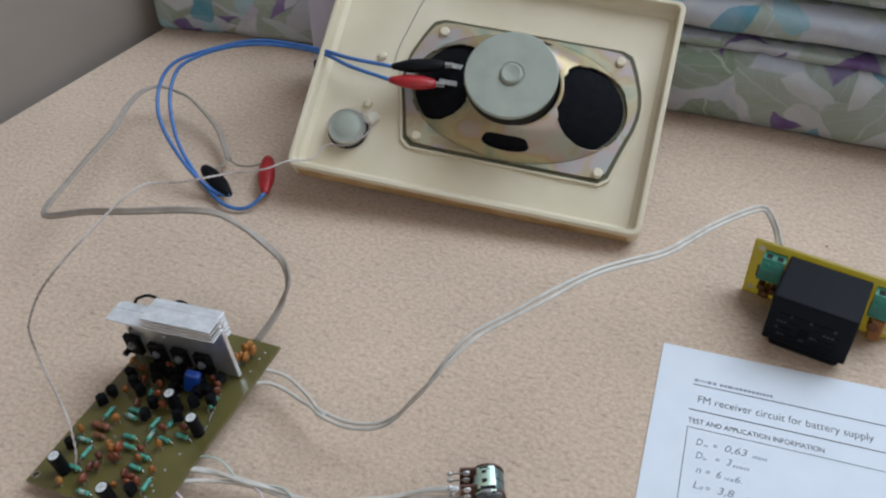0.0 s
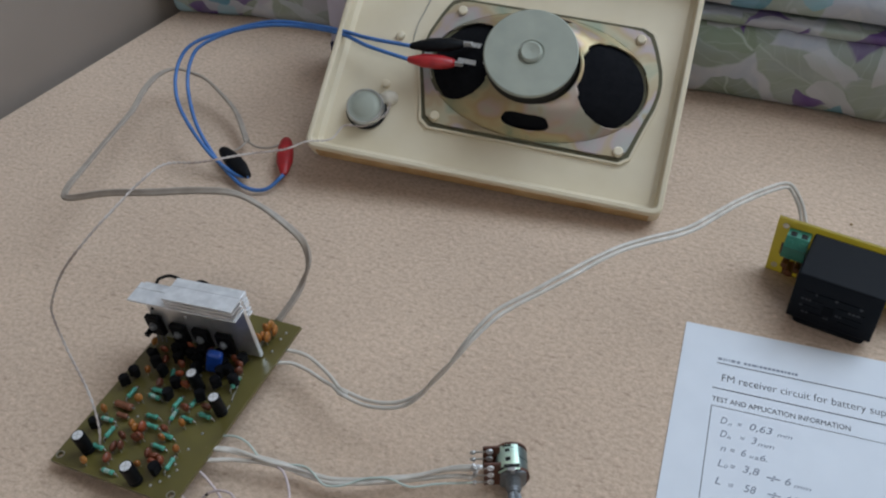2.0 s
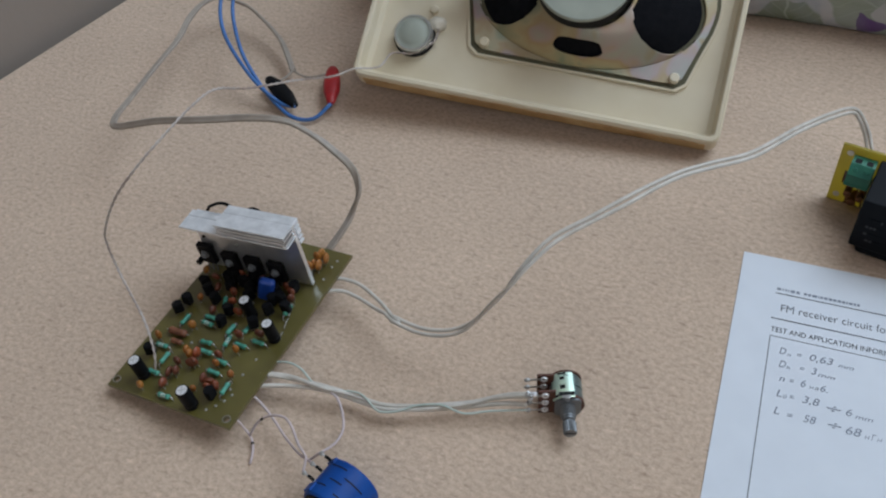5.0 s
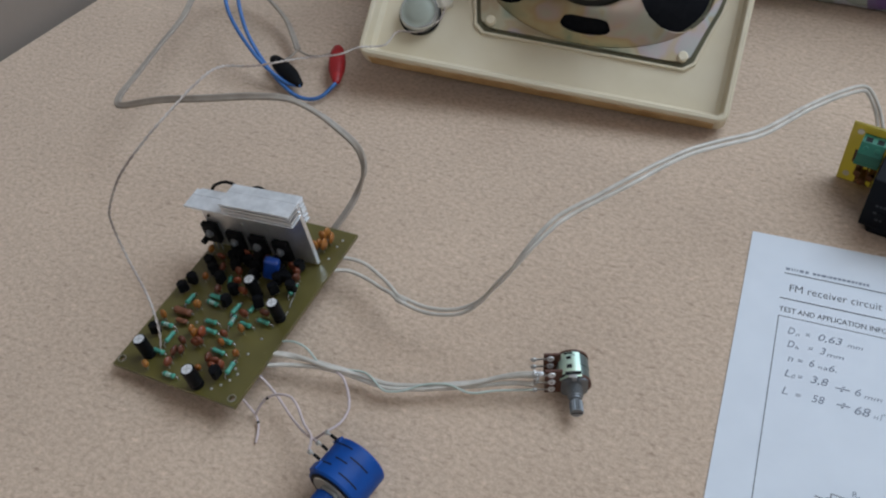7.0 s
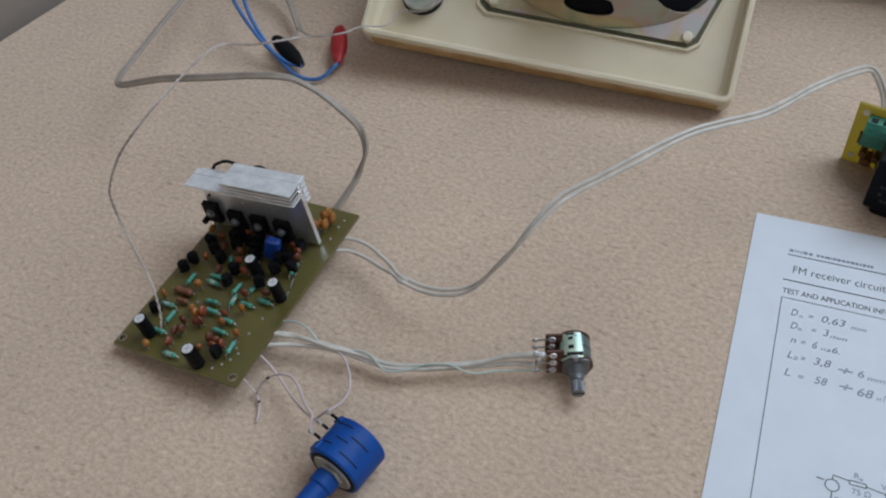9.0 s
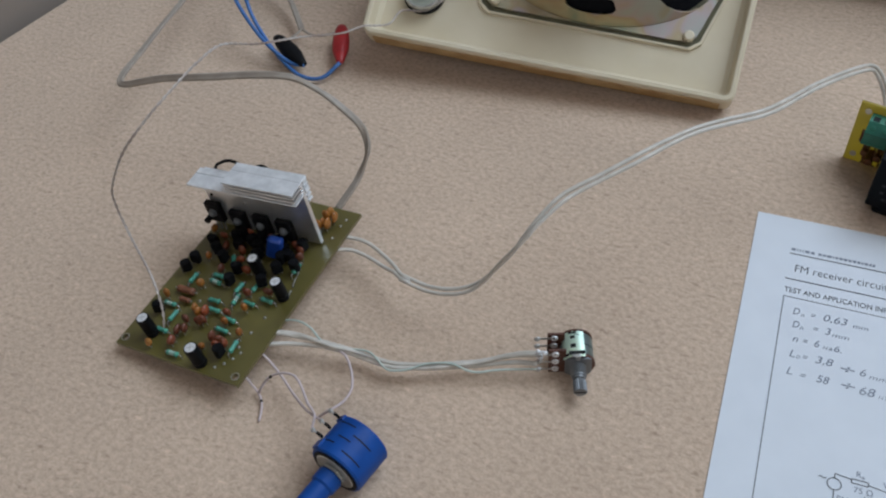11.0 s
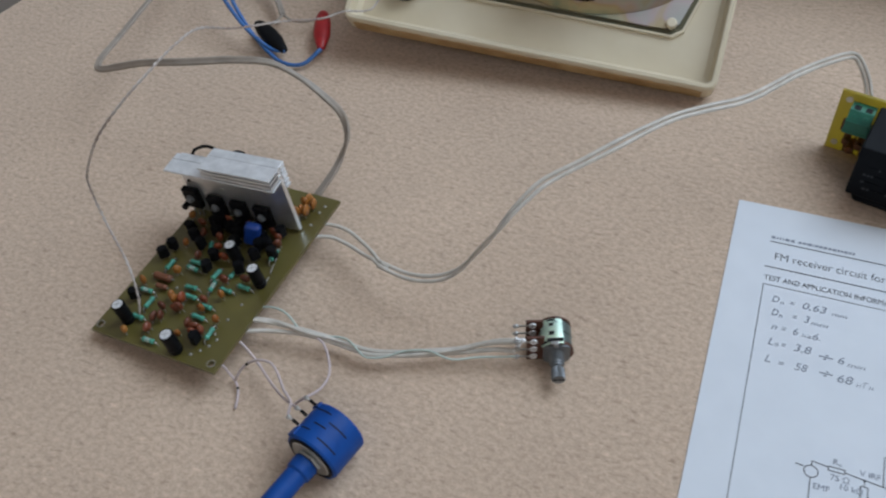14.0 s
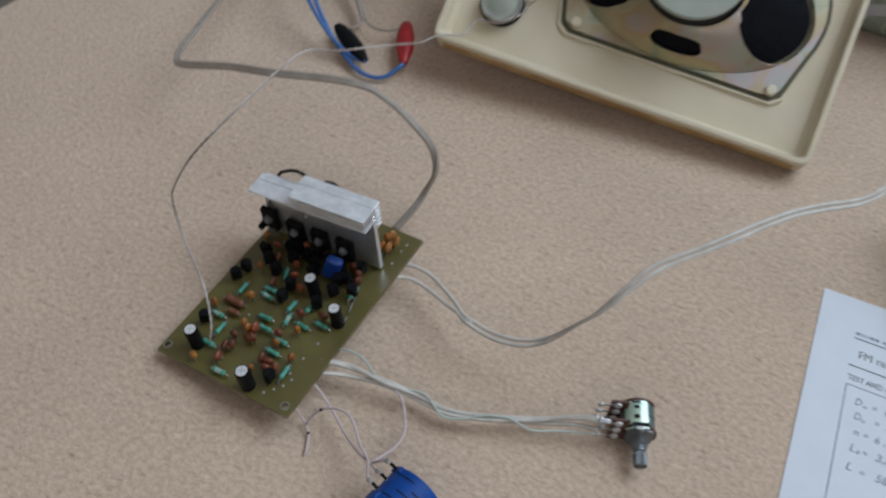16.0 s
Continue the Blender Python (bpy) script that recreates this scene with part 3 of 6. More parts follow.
def build_lid():
    root = thing("cabinet_lid", "ivory plastic cabinet lid lying tilted with its open side up", "lid", LID)
    w, d, h, t = LID_W, LID_D, LID_H, 0.0032
    bm = bmesh.new()
    loops = []
    for inset, z, r in ((0.0012, 0.0, 0.004), (0.0, 0.0015, 0.005), (0.0, h - 0.001, 0.005), (0.0009, h, 0.0045), (t - 0.0006, h, 0.003), (t, h - 0.0008, 0.003), (t + 0.0012, FLOOR_H + 0.0025, 0.003), (t + 0.0035, FLOOR_H, 0.003)):
        loops.append([bm.verts.new((x, y, z)) for x, y in rounded(inset, inset, w - inset, d - inset, r, 4)])
    n = len(loops[0])
    for a, b in zip(loops, loops[1:]):
        for i in range(n):
            bm.faces.new((a[i], a[(i + 1) % n], b[(i + 1) % n], b[i]))
    bm.faces.new(loops[0][::-1])
    bm.faces.new(loops[-1])
    bmesh.ops.recalc_face_normals(bm, faces=bm.faces)
    part("tray", bm, IVORY, root)
    # yellow-brown strip with an uneven top, over the lid's front wall
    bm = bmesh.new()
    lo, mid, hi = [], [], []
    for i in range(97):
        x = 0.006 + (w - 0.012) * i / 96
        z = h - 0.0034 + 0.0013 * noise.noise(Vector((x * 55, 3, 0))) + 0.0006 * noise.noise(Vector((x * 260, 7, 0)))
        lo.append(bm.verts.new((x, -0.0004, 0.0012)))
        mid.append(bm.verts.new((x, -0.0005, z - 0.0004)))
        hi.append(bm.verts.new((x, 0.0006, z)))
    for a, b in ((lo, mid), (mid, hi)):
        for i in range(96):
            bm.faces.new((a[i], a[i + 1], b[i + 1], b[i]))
    part("brown_edge", bm, YELLOW_BROWN, root, "yellow-brown front edge with an uneven top")
    # raised seat round the speaker
    out = seat_outline(0.0026)
    inn = seat_outline(0.0014)
    bm = bmesh.new()
    z0, z1 = FLOOR_H - 0.0003, FLOOR_H + 0.0016
    rings = [[bm.verts.new((x, y, z)) for x, y in o] for o, z in ((out, z0), (out, z1 - 0.0004), ([(a[0] * 0.85 + b[0] * 0.15, a[1] * 0.85 + b[1] * 0.15) for a, b in zip(out, inn)], z1), (inn, z1), (inn, z0))]
    k = len(out)
    for a, b in zip(rings, rings[1:]):
        for i in range(k):
            bm.faces.new((a[i], a[(i + 1) % k], b[(i + 1) % k], b[i]))
    bmesh.ops.recalc_face_normals(bm, faces=bm.faces)
    part("speaker_seat", bm, IVORY, root)
    for x, y in ((0.0328, 0.0462), (0.0335, 0.0760)):
        part("boss", lathe([(0.0026, FLOOR_H - 0.0004), (0.0022, FLOOR_H + 0.002), (0.0012, FLOOR_H + 0.0024), (0, FLOOR_H + 0.0024)], 14, m=Matrix.Translation((x, y, 0))), IVORY, root)
    part("hair_wire", tube([(0.0412, 0.0733, 0.005), (0.041, 0.0785, 0.005), (0.0416, 0.0858, 0.005), (0.0434, 0.094, 0.005), (0.0462, 0.1078, 0.0052), (0.0485, 0.1166, 0.0052)], 0.0002, 6, step=0.002), GREY_SHAFT, root, "hair-thin dark wire across the lid")
    return root


def seat_outline(grow):
    """The pressed frame's outline: straight long sides, bowed short ends, cut corners."""
    cx, cy = SPEAKER_X, SPEAKER_Y
    a, b, bow = 0.0538 + grow, 0.0374 + grow, 0.0104
    pts = []
    right = [(a, -b), (a + bow * 0.55, -b * 0.45), (a + bow, -0.06 * b), (a + bow, 0.32 * b), (a + bow * 0.35, 0.80 * b), (a - 0.001, b)]
    for x, y in right:
        pts.append((cx + x, cy + y))
    for x, y in [(-x, y) for x, y in right][::-1]:
        pts.append((cx + x, cy + y))
    # round the corners once
    out = []
    for i, p in enumerate(pts):
        q, r = Vector(pts[i - 1]), Vector(pts[(i + 1) % len(pts)])
        p = Vector(p)
        for o in (q, r):
            d = min(0.004, (o - p).length * 0.3)
            out.append(tuple(p + (o - p).normalized() * d))
    return out


SPEAKER_Z = FLOOR_H + 0.0006


def build_speaker():
    m = LID @ pose(SPEAKER_X, SPEAKER_Y, SPEAKER_Z)
    root = thing("loudspeaker", "oval loudspeaker seen from behind with iridescent plated basket", "loudspeaker", m)
    part("gasket", prism([(x - SPEAKER_X, y - SPEAKER_Y) for x, y in seat_outline(0.0013)], 0.0, 0.0009), GASKET, root, "dark thin gasket")
    # frame plate with an oval opening
    n = 72
    outer = seat_outline(-0.0006)
    bm = bmesh.new()

    def edge_at(ang):
        dx, dy = math.cos(ang), math.sin(ang)
        best = None
        for i in range(len(outer)):
            ax, ay = outer[i][0] - SPEAKER_X, outer[i][1] - SPEAKER_Y
            bx, by = outer[(i + 1) % len(outer)][0] - SPEAKER_X, outer[(i + 1) % len(outer)][1] - SPEAKER_Y
            den = dx * (by - ay) - dy * (bx - ax)
            if abs(den) < 1e-12:
                continue
            t = (ax * (by - ay) - ay * (bx - ax)) / den
            s = (ax * dy - ay * dx) / den
            if t > 0 and -1e-6 <= s <= 1 + 1e-6:
                best = t if best is None else max(best, t)
        return dx * best, dy * best

    A, B = 0.0600, 0.0368
    rings = [[], [], [], []]
    for i in range(n):
        g = 2 * math.pi * i / n
        e = (A * math.cos(g), B * math.sin(g))
        o = edge_at(math.atan2(e[1], e[0]))
        rings[0].append(bm.verts.new((o[0], o[1], 0.0010)))
        rings[1].append(bm.verts.new((o[0], o[1], 0.0022)))
        rings[2].append(bm.verts.new((e[0], e[1], 0.0022)))
        rings[3].append(bm.verts.new((e[0], e[1], 0.0010)))
    for a, b in zip(rings, rings[1:] + rings[:1]):
        for i in range(n):
            bm.faces.new((a[i], a[(i + 1) % n], b[(i + 1) % n], b[i]))
    bmesh.ops.recalc_face_normals(bm, faces=bm.faces)
    part("frame", bm, CHROMATE, root)
    # basket: oval drawn up into a round neck, with windows cut through
    nu, nv = 240, 48
    H = 0.0165

    def basket(u, v, scale=1.0):
        k = v ** 0.9
        rise = H * (1 - (1 - v) ** 1.7)
        ax = (A * (1 - k) + 0.0225 * k) * scale
        by = (B * (1 - k) + 0.0225 * k) * scale
        return Vector((ax * math.cos(u), by * math.sin(u), 0.0020 + rise))

    def window(u, v):
        p = basket(u, v)
        if v < 0.93 and (abs(abs(p.x) - 0.0402) / 0.0182) ** 2.2 + (abs(p.y) / 0.0222) ** 2.2 < 1:
            return True
        for c in (-math.pi / 2, math.pi / 2):
            d = abs(math.atan2(math.sin(u - c), math.cos(u - c)))
            if (d / 0.27) ** 3 + (abs(v - 0.42) / 0.19) ** 3 < 1:
                return True
        return False

    bm = bmesh.new()
    grid = [[bm.verts.new(basket(2 * math.pi * i / nu, j / nv)) for i in range(nu)] for j in range(nv + 1)]
    for j in range(nv):
        for i in range(nu):
            u, v = 2 * math.pi * (i + 0.5) / nu, (j + 0.5) / nv
            if not window(u, v):
                bm.faces.new((grid[j][i], grid[j][(i + 1) % nu], grid[j + 1][(i + 1) % nu], grid[j + 1][i]))
    bmesh.ops.delete(bm, geom=[k for k in bm.verts if not k.link_faces], context="VERTS")
    bmesh.ops.recalc_face_normals(bm, faces=bm.faces)
    for _ in range(16):
        rim = [k for k in bm.verts if k.is_boundary and 0.0024 < k.co.z < 0.0175]
        bmesh.ops.smooth_vert(bm, verts=rim, factor=0.5, use_axis_x=True, use_axis_y=True, use_axis_z=True)
    ob = part("basket", bm, CHROMATE_GOLD, root, smooth=True)
    s = ob.modifiers.new("wall", "SOLIDIFY")
    s.thickness, s.offset = 0.0009, -1
    # paper cone behind the windows
    bm = bmesh.new()
    rings = [[bm.verts.new(basket(2 * math.pi * i / 64, v) * 0.955 + Vector((0, 0, -0.0008))) for i in range(64)] for v in (0.0, 0.15, 0.4, 0.7, 1.0)]
    for a, b in zip(rings, rings[1:]):
        for i in range(64):
            bm.faces.new((a[i], a[(i + 1) % 64], b[(i + 1) % 64], b[i]))
    part("cone", bm, CONE, root, "matt black paper cone", smooth=True)
    # magnet stack, a little off the middle
    off = Matrix.Translation((-0.0030, 0.0002, 0)) @ Matrix.Diagonal((0.95, 0.95, 1, 1))
    part("yoke", lathe([(0, H + 0.001), (0.0238, H + 0.001), (0.0238, H + 0.0028), (0, H + 0.0028)], 56, m=off), STEEL, root)
    part("magnet", lathe([(0, H + 0.003), (0.0242, H + 0.003), (0.0254, H + 0.0038), (0.0254, H + 0.0100), (0.0247, H + 0.0106), (0, H + 0.0106)], 64, m=off), FERRITE, root, "black ferrite ring")
    part("back_plate", lathe([(0, H + 0.0107), (0.0250, H + 0.0107), (0.0256, H + 0.0111), (0.0256, H + 0.0126), (0.0249, H + 0.0131), (0.0074, H + 0.0131), (0.0066, H + 0.0126), (0, H + 0.0126)], 72, m=off), PLATE, root, "grey-green plated steel disc")
    part("rivet", lathe([(0.0062, H + 0.0120), (0.0060, H + 0.0142), (0.0050, H + 0.0150), (0.0035, H + 0.0148), (0, H + 0.0145)], 32, m=off), PLATE, root)
    for x, y in ((0.0500, 0.0312), (-0.0485, 0.0305), (0.0504, -0.0336), (-0.0490, -0.0330)):
        part("mounting_post", lathe([(0.0027, 0.0), (0.0027, 0.0034), (0.0020, 0.0040), (0, 0.0040)], 16, m=Matrix.Translation((x, y, 0))), IVORY, root, "melted ivory plastic post")
    # two solder lugs
    for y in (-0.004, 0.006):
        part("solder", lathe([(0, 0), (0.0016, 0.0003), (0.0014, 0.0012), (0.0006, 0.0019), (0, 0.0020)], 12, m=Matrix.Translation((-0.0275 - y * 0.1, y + 0.0005, 0.0140))), SOLDER, root, "lump of solder", smooth=True)
        part("solder_lug", box(-0.042, y - 0.0014, 0.0138, -0.024, y + 0.0014, 0.0143, 0.0002), SOLDER, root)
    return root


def build_tweeter():
    m = LID @ pose(0.0263, 0.0290, FLOOR_H)
    root = thing("small_speaker", "small round metal-cased sounder glued into the lid", "sounder", m)
    part("case", lathe([(0, 0.0003), (0.0100, 0.0003), (0.0104, 0.0008), (0.0104, 0.0062), (0.0098, 0.0070), (0.0090, 0.0070)], 40), STEEL, root)
    part("diaphragm", lathe([(0.0092, 0.0069), (0.0080, 0.0066), (0.0064, 0.0073), (0.0040, 0.0078), (0, 0.0080)], 40), PLATE, root, "grey domed diaphragm", smooth=True)
    part("side_ring", lathe([(0.0108, 0.0004), (0.0112, 0.0008), (0.0112, 0.0024), (0.0105, 0.0028)], 40), FERRITE, root)
    bm = bmesh.new()
    bmesh.ops.create_icosphere(bm, subdivisions=3, radius=1)
    for v in bm.verts:
        k = 1 + 0.25 * noise.noise(v.co * 2.2)
        v.co = Vector((0.0105 + v.co.x * 0.0048 * k, 0.0090 + v.co.y * 0.0042 * k, 0.0015 + v.co.z * 0.0030 * k))
    part("glue_blob", bm, GLUE, root, "whitish hot-glue blob", smooth=True)


# ---- circuit board ----
BOARD_W, BOARD_L, BOARD_T, BOARD_Z = 0.0624, 0.0958, 0.0016, 0.0040
# one long edge rests on the cover, the other is propped by the wires beneath
BOARD_M = pose(-0.2239, 0.1550, BOARD_Z, 1.57, -5.78, -6.33)
TOP = BOARD_T


def millimetres(rows):
    return [tuple(v / 1000 for v in r) for r in rows]


def build_board():
    root = thing("circuit_board", "green laminate radio circuit board with soldered parts and a heat sink", "circuit board", BOARD_M)
    # laminate with two mounting holes cut through
    bm = bmesh.new()
    holes = [(0.0022, 0.0036), (0.0591, 0.0033)]
    nx, ny = 60, 98
    keep = {}
    for j in range(ny + 1):
        for i in range(nx + 1):
            keep[i, j] = (BOARD_W * i / nx, BOARD_L * j / ny)
    for hx, hy in holes:
        for key, (x, y) in list(keep.items()):
            d = math.hypot(x - hx, y - hy)
            if 0 < d < 0.0022:
                k = 0.0013 / d if d > 0.0004 else 1
                if d < 0.0018:
                    keep[key] = (hx + (x - hx) * k, hy + (y - hy) * k)
    lo = {k: bm.verts.new((x, y, 0)) for k, (x, y) in keep.items()}
    hi = {k: bm.verts.new((x, y, TOP)) for k, (x, y) in keep.items()}
    gone = set()
    for j in range(ny):
        for i in range(nx):
            cx = sum(keep[a][0] for a in ((i, j), (i + 1, j), (i + 1, j + 1), (i, j + 1))) / 4
            cy = sum(keep[a][1] for a in ((i, j), (i + 1, j), (i + 1, j + 1), (i, j + 1))) / 4
            if any(math.hypot(cx - a, cy - b) < 0.00115 for a, b in holes):
                gone.add((i, j))
    for j in range(ny):
        for i in range(nx):
            if (i, j) in gone:
                continue
            q = [(i, j), (i + 1, j), (i + 1, j + 1), (i, j + 1)]
            bm.faces.new([hi[k] for k in q])
            bm.faces.new([lo[k] for k in q][::-1])
            for (a, b), nb in (((0, 1), (i, j - 1)), ((1, 2), (i + 1, j)), ((2, 3), (i, j + 1)), ((3, 0), (i - 1, j))):
                if nb in gone or not (0 <= nb[0] < nx and 0 <= nb[1] < ny):
                    bm.faces.new((lo[q[a]], lo[q[b]], hi[q[b]], hi[q[a]]))
    bmesh.ops.delete(bm, geom=[v for v in bm.verts if not v.link_faces], context="VERTS")
    bmesh.ops.recalc_face_normals(bm, faces=bm.faces)
    part("board", bm, BOARD, root)
    for hx, hy in holes:
        part("hole_ring", lathe([(0.0014, TOP), (0.0014, TOP + 0.00012), (0.0018, TOP + 0.00012), (0.0018, TOP)], 20, m=Matrix.Translation((hx, hy, 0))), SOLDER, root)
    # solder joints below carry the board
    bm = bmesh.new()
    rnd = random.Random(5)
    for _ in range(150):
        x, y = rnd.uniform(0.004, 0.058), rnd.uniform(0.004, 0.091)
        h = rnd.uniform(0.0012, 0.0022)
        lathe([(0.0011, 0.0), (0.0008, -h * 0.5), (0.0003, -h), (0, -h)], 6, bm, Matrix.Translation((x, y, 0)))
    tagged(part("solder_joints", bm, SOLDER, root), kind="stuff")
    # clipped leads under the board reach the cover
    turn = BOARD_M.to_3x3()
    for x, y in ((0.006, 0.010), (0.052, 0.012), (0.006, 0.084), (0.052, 0.084)):
        drop = (BOARD_M @ Vector((x, y, 0))).z / turn[2][2]
        part("clipped_lead", rod((x, y, -drop), (x, y, 0), 0.0006, 8), SOLDER, root)
    part_pads(root)
    build_capacitors(root)
    build_small_parts(root)
    build_heat_sink(root)
    return root


def part_pads(root):
    me = None
    for x, y in millimetres([(53.8, 31.7), (52.8, 23.3), (51.1, 6.9), (54.5, 13.5), (57.3, 86.5), (57.8, 90.5), (53.2, 10.0), (48.5, 4.1), (34.6, 57.3), (52.2, 15.5), (21.5, 29.9), (57.5, 79.0)]):
        if me is None:
            ob = part("solder_pad", lathe([(0.0007, -0.0001), (0.0006, 0.0002), (0.0003, 0.0006), (0, 0.0007)], 10), SOLDER, root, m=pose(x, y, TOP))
            me = ob.data
        else:
            shared("solder_pad", me, root, pose(x, y, TOP))


def build_capacitors(root):
    """Upright electrolytics: black sleeve, rolled rim, bare aluminium top with a pressed cross."""
    for x, y, r, h in millimetres([(12.9, 9.1, 2.7, 10.8), (42.0, 3.7, 2.8, 10.8), (55.6, 43.2, 2.6, 10.8), (38.7, 51.0, 2.6, 10.8)]):
        prof = [(0, 0), (r * 0.96, 0), (r, 0.0004), (r, 0.0012), (r * 0.93, 0.0017), (r * 0.93, 0.0020), (r, 0.0025), (r, h - 0.0005), (r * 0.93, h), (r * 0.80, h)]
        ob = part("electrolytic_capacitor", lathe(prof, 28), SLEEVE, root, "black sleeved electrolytic capacitor", smooth=False, m=pose(x, y, TOP + 0.0002, 2, -2, 30))
        bm = bmesh.new()
        lathe([(r * 0.83, h - 0.0002), (r * 0.79, h + 0.0001), (0, h + 0.0001)], 28, bm)
        part("top", bm, BRIGHT, ob, "bare aluminium top")
        bm = box(-r * 0.62, -0.00012, h + 0.0001, r * 0.62, 0.00012, h + 0.00022)
        box(-0.00012, -r * 0.62, h + 0.0001, 0.00012, r * 0.62, h + 0.00021, bm=bm)
        part("score", bm, STEEL, ob)


def resistor_mesh(length, r, ends):
    """An axial resistor: waisted body between two caps."""
    k = length / 2
    return lathe([(0, -k), (r * 0.55, -k), (r, -k * 0.88), (r, -k * 0.58), (r * ends, -k * 0.45), (r * ends, k * 0.45), (r, k * 0.58), (r, k * 0.88), (r * 0.55, k), (0, k)], 12)


def build_small_parts(root):
    rnd = random.Random(11)
    # green axial resistors with bent tinned leads
    rows = millimetres([(7.6, 23.6, 14.7, 23.8), (16.8, 22.0, 16.7, 15.2), (11.9, 41.8, 12.1, 35.6), (19.5, 40.4, 27.0, 39.8), (19.4, 43.5, 25.4, 43.5), (25.3, 31.2, 32.9, 31.3), (28.4, 27.0, 36.0, 26.9), (35.0, 43.8, 35.0, 37.6)])
    rows += millimetres([(36.9, 38.1, 37.8, 31.6), (40.3, 35.1, 48.0, 34.8), (46.8, 38.7, 55.0, 38.4), (38.0, 25.1, 44.9, 24.8), (37.5, 19.6, 45.4, 19.4), (51.1, 18.0, 51.4, 10.2), (24.9, 2.9, 32.7, 3.0), (53.2, 61.0, 53.3, 53.9), (41.8, 41.2, 42.0, 45.9), (13.4, 11.5, 19.9, 11.0), (12.7, 66.5, 18.7, 67.2), (21.8, 55.3, 24.5, 50.3)])
    body = lead = band = None
    for x0, y0, x1, y1 in rows:
        ang = math.degrees(math.atan2(y1 - y0, x1 - x0))
        m = pose((x0 + x1) / 2, (y0 + y1) / 2, TOP + 0.0015 + rnd.uniform(0, 0.0005), 0, rnd.uniform(-5, 5), ang)
        turn = m @ pose(0, 0, 0, 0, 90, 0)
        if body is None:
            ob = part("resistor", resistor_mesh(0.0056, 0.00105, 0.86), TEAL, root, "teal axial resistor", smooth=True, m=turn)
            body = ob.data
            bm = tube([(-0.0042, 0, -0.0024), (-0.0041, 0, -0.0006), (-0.0037, 0, 0), (-0.0028, 0, 0)], 0.00026, 6, step=0.0006)
            tube([(0.0042, 0, -0.0024), (0.0041, 0, -0.0006), (0.0037, 0, 0), (0.0028, 0, 0)], 0.00026, 6, bm, step=0.0006)
            le = part("lead", bm, SOLDER, ob, m=pose(0, 0, 0, 0, -90, 0))
            lead = le.data
            bm = bmesh.new()
            for z in (-0.0013, -0.0004, 0.0005):
                lathe([(0.00092, z), (0.00096, z + 0.0001), (0.00096, z + 0.0004), (0.00092, z + 0.0005)], 12, bm)
            band = part("colour_band", bm, MINT_VINYL, ob, "pale code bands").data
        else:
            ob = shared("resistor", body, root, turn)
            tagged(ob, "teal axial resistor")
            shared("lead", lead, ob, pose(0, 0, 0, 0, -90, 0))
            if rnd.random() < 0.3:
                shared("colour_band", band, ob, pose(0, 0, 0))
    # one long brown resistor and one short
    for x0, y0, x1, y1, s in ((0.0072, 0.0321, 0.0196, 0.0317, 1.0), (0.0135, 0.0273, 0.0189, 0.0275, 0.6)):
        m = pose((x0 + x1) / 2, (y0 + y1) / 2, TOP + 0.0019, 0, 0, 1) @ pose(0, 0, 0, 0, 90, 0)
        ob = part("wide_resistor", resistor_mesh(0.0088 * s, 0.0016 * max(s, 0.7), 0.95), BROWN_CERAMIC, root, "brown axial resistor", smooth=True, m=m)
        bm = rod((0, 0, -0.0058 * s), (0, 0, -0.0043 * s), 0.0003, 6)
        rod((0, 0, 0.0043 * s), (0, 0, 0.0058 * s), 0.0003, 6, bm)
        part("lead", bm, SOLDER, ob)

    # small dipped ceramic capacitors, upright on two leads
    def bead(label_mat, name, label, spots, w, h, first):
        for x, y in spots:
            m = pose(x, y, TOP + 0.0006, rnd.uniform(-14, 14), rnd.uniform(-8, 8), rnd.choice((0, 90, 0, 90, 35)) + rnd.uniform(-15, 15)) @ Matrix.Diagonal((rnd.uniform(0.85, 1.15), 1, rnd.uniform(0.85, 1.15), 1))
            if not first:
                bm = bmesh.new()
                bmesh.ops.create_icosphere(bm, subdivisions=3, radius=1)
                for v in bm.verts:
                    c = v.co
                    k = 1 + 0.10 * noise.noise(c * 1.7)
                    v.co = Vector((c.x * w * k, c.y * 0.00125 * k, h * 0.62 + c.z * h * 0.5 * k))
                ob = part(name, bm, label_mat, root, label, smooth=True, m=m)
                bm = rod((-w * 0.5, 0, -0.0008), (-w * 0.5, 0, h * 0.3), 0.00022, 6)
                rod((w * 0.5, 0, -0.0008), (w * 0.5, 0, h * 0.3), 0.00022, 6, bm)
                first.append((ob.data, part("lead", bm, SOLDER, ob).data))
            else:
                ob = tagged(shared(name, first[0][0], root, m), label)
                shared("lead", first[0][1], ob, pose(0, 0, 0))

    bead(ORANGE, "ceramic_capacitor", "orange dipped ceramic capacitor", millimetres([(7.5, 26.6), (16.1, 3.1), (23.9, 24.8), (27.5, 23.2), (40.6, 23.1), (50.0, 20.7), (44.7, 31.5), (18.3, 36.3), (11.4, 50.9), (3.7, 65.7), (38.6, 9.8)]), 0.0016, 0.0042, [])
    bead(ORANGE, "ceramic_capacitor", "large orange dipped ceramic capacitor beside the heat sink", millimetres([(51.6, 89.4), (51.0, 86.6), (50.6, 83.6), (49.9, 80.8), (54.0, 87.6), (53.4, 83.0)]), 0.0021, 0.0056, [])
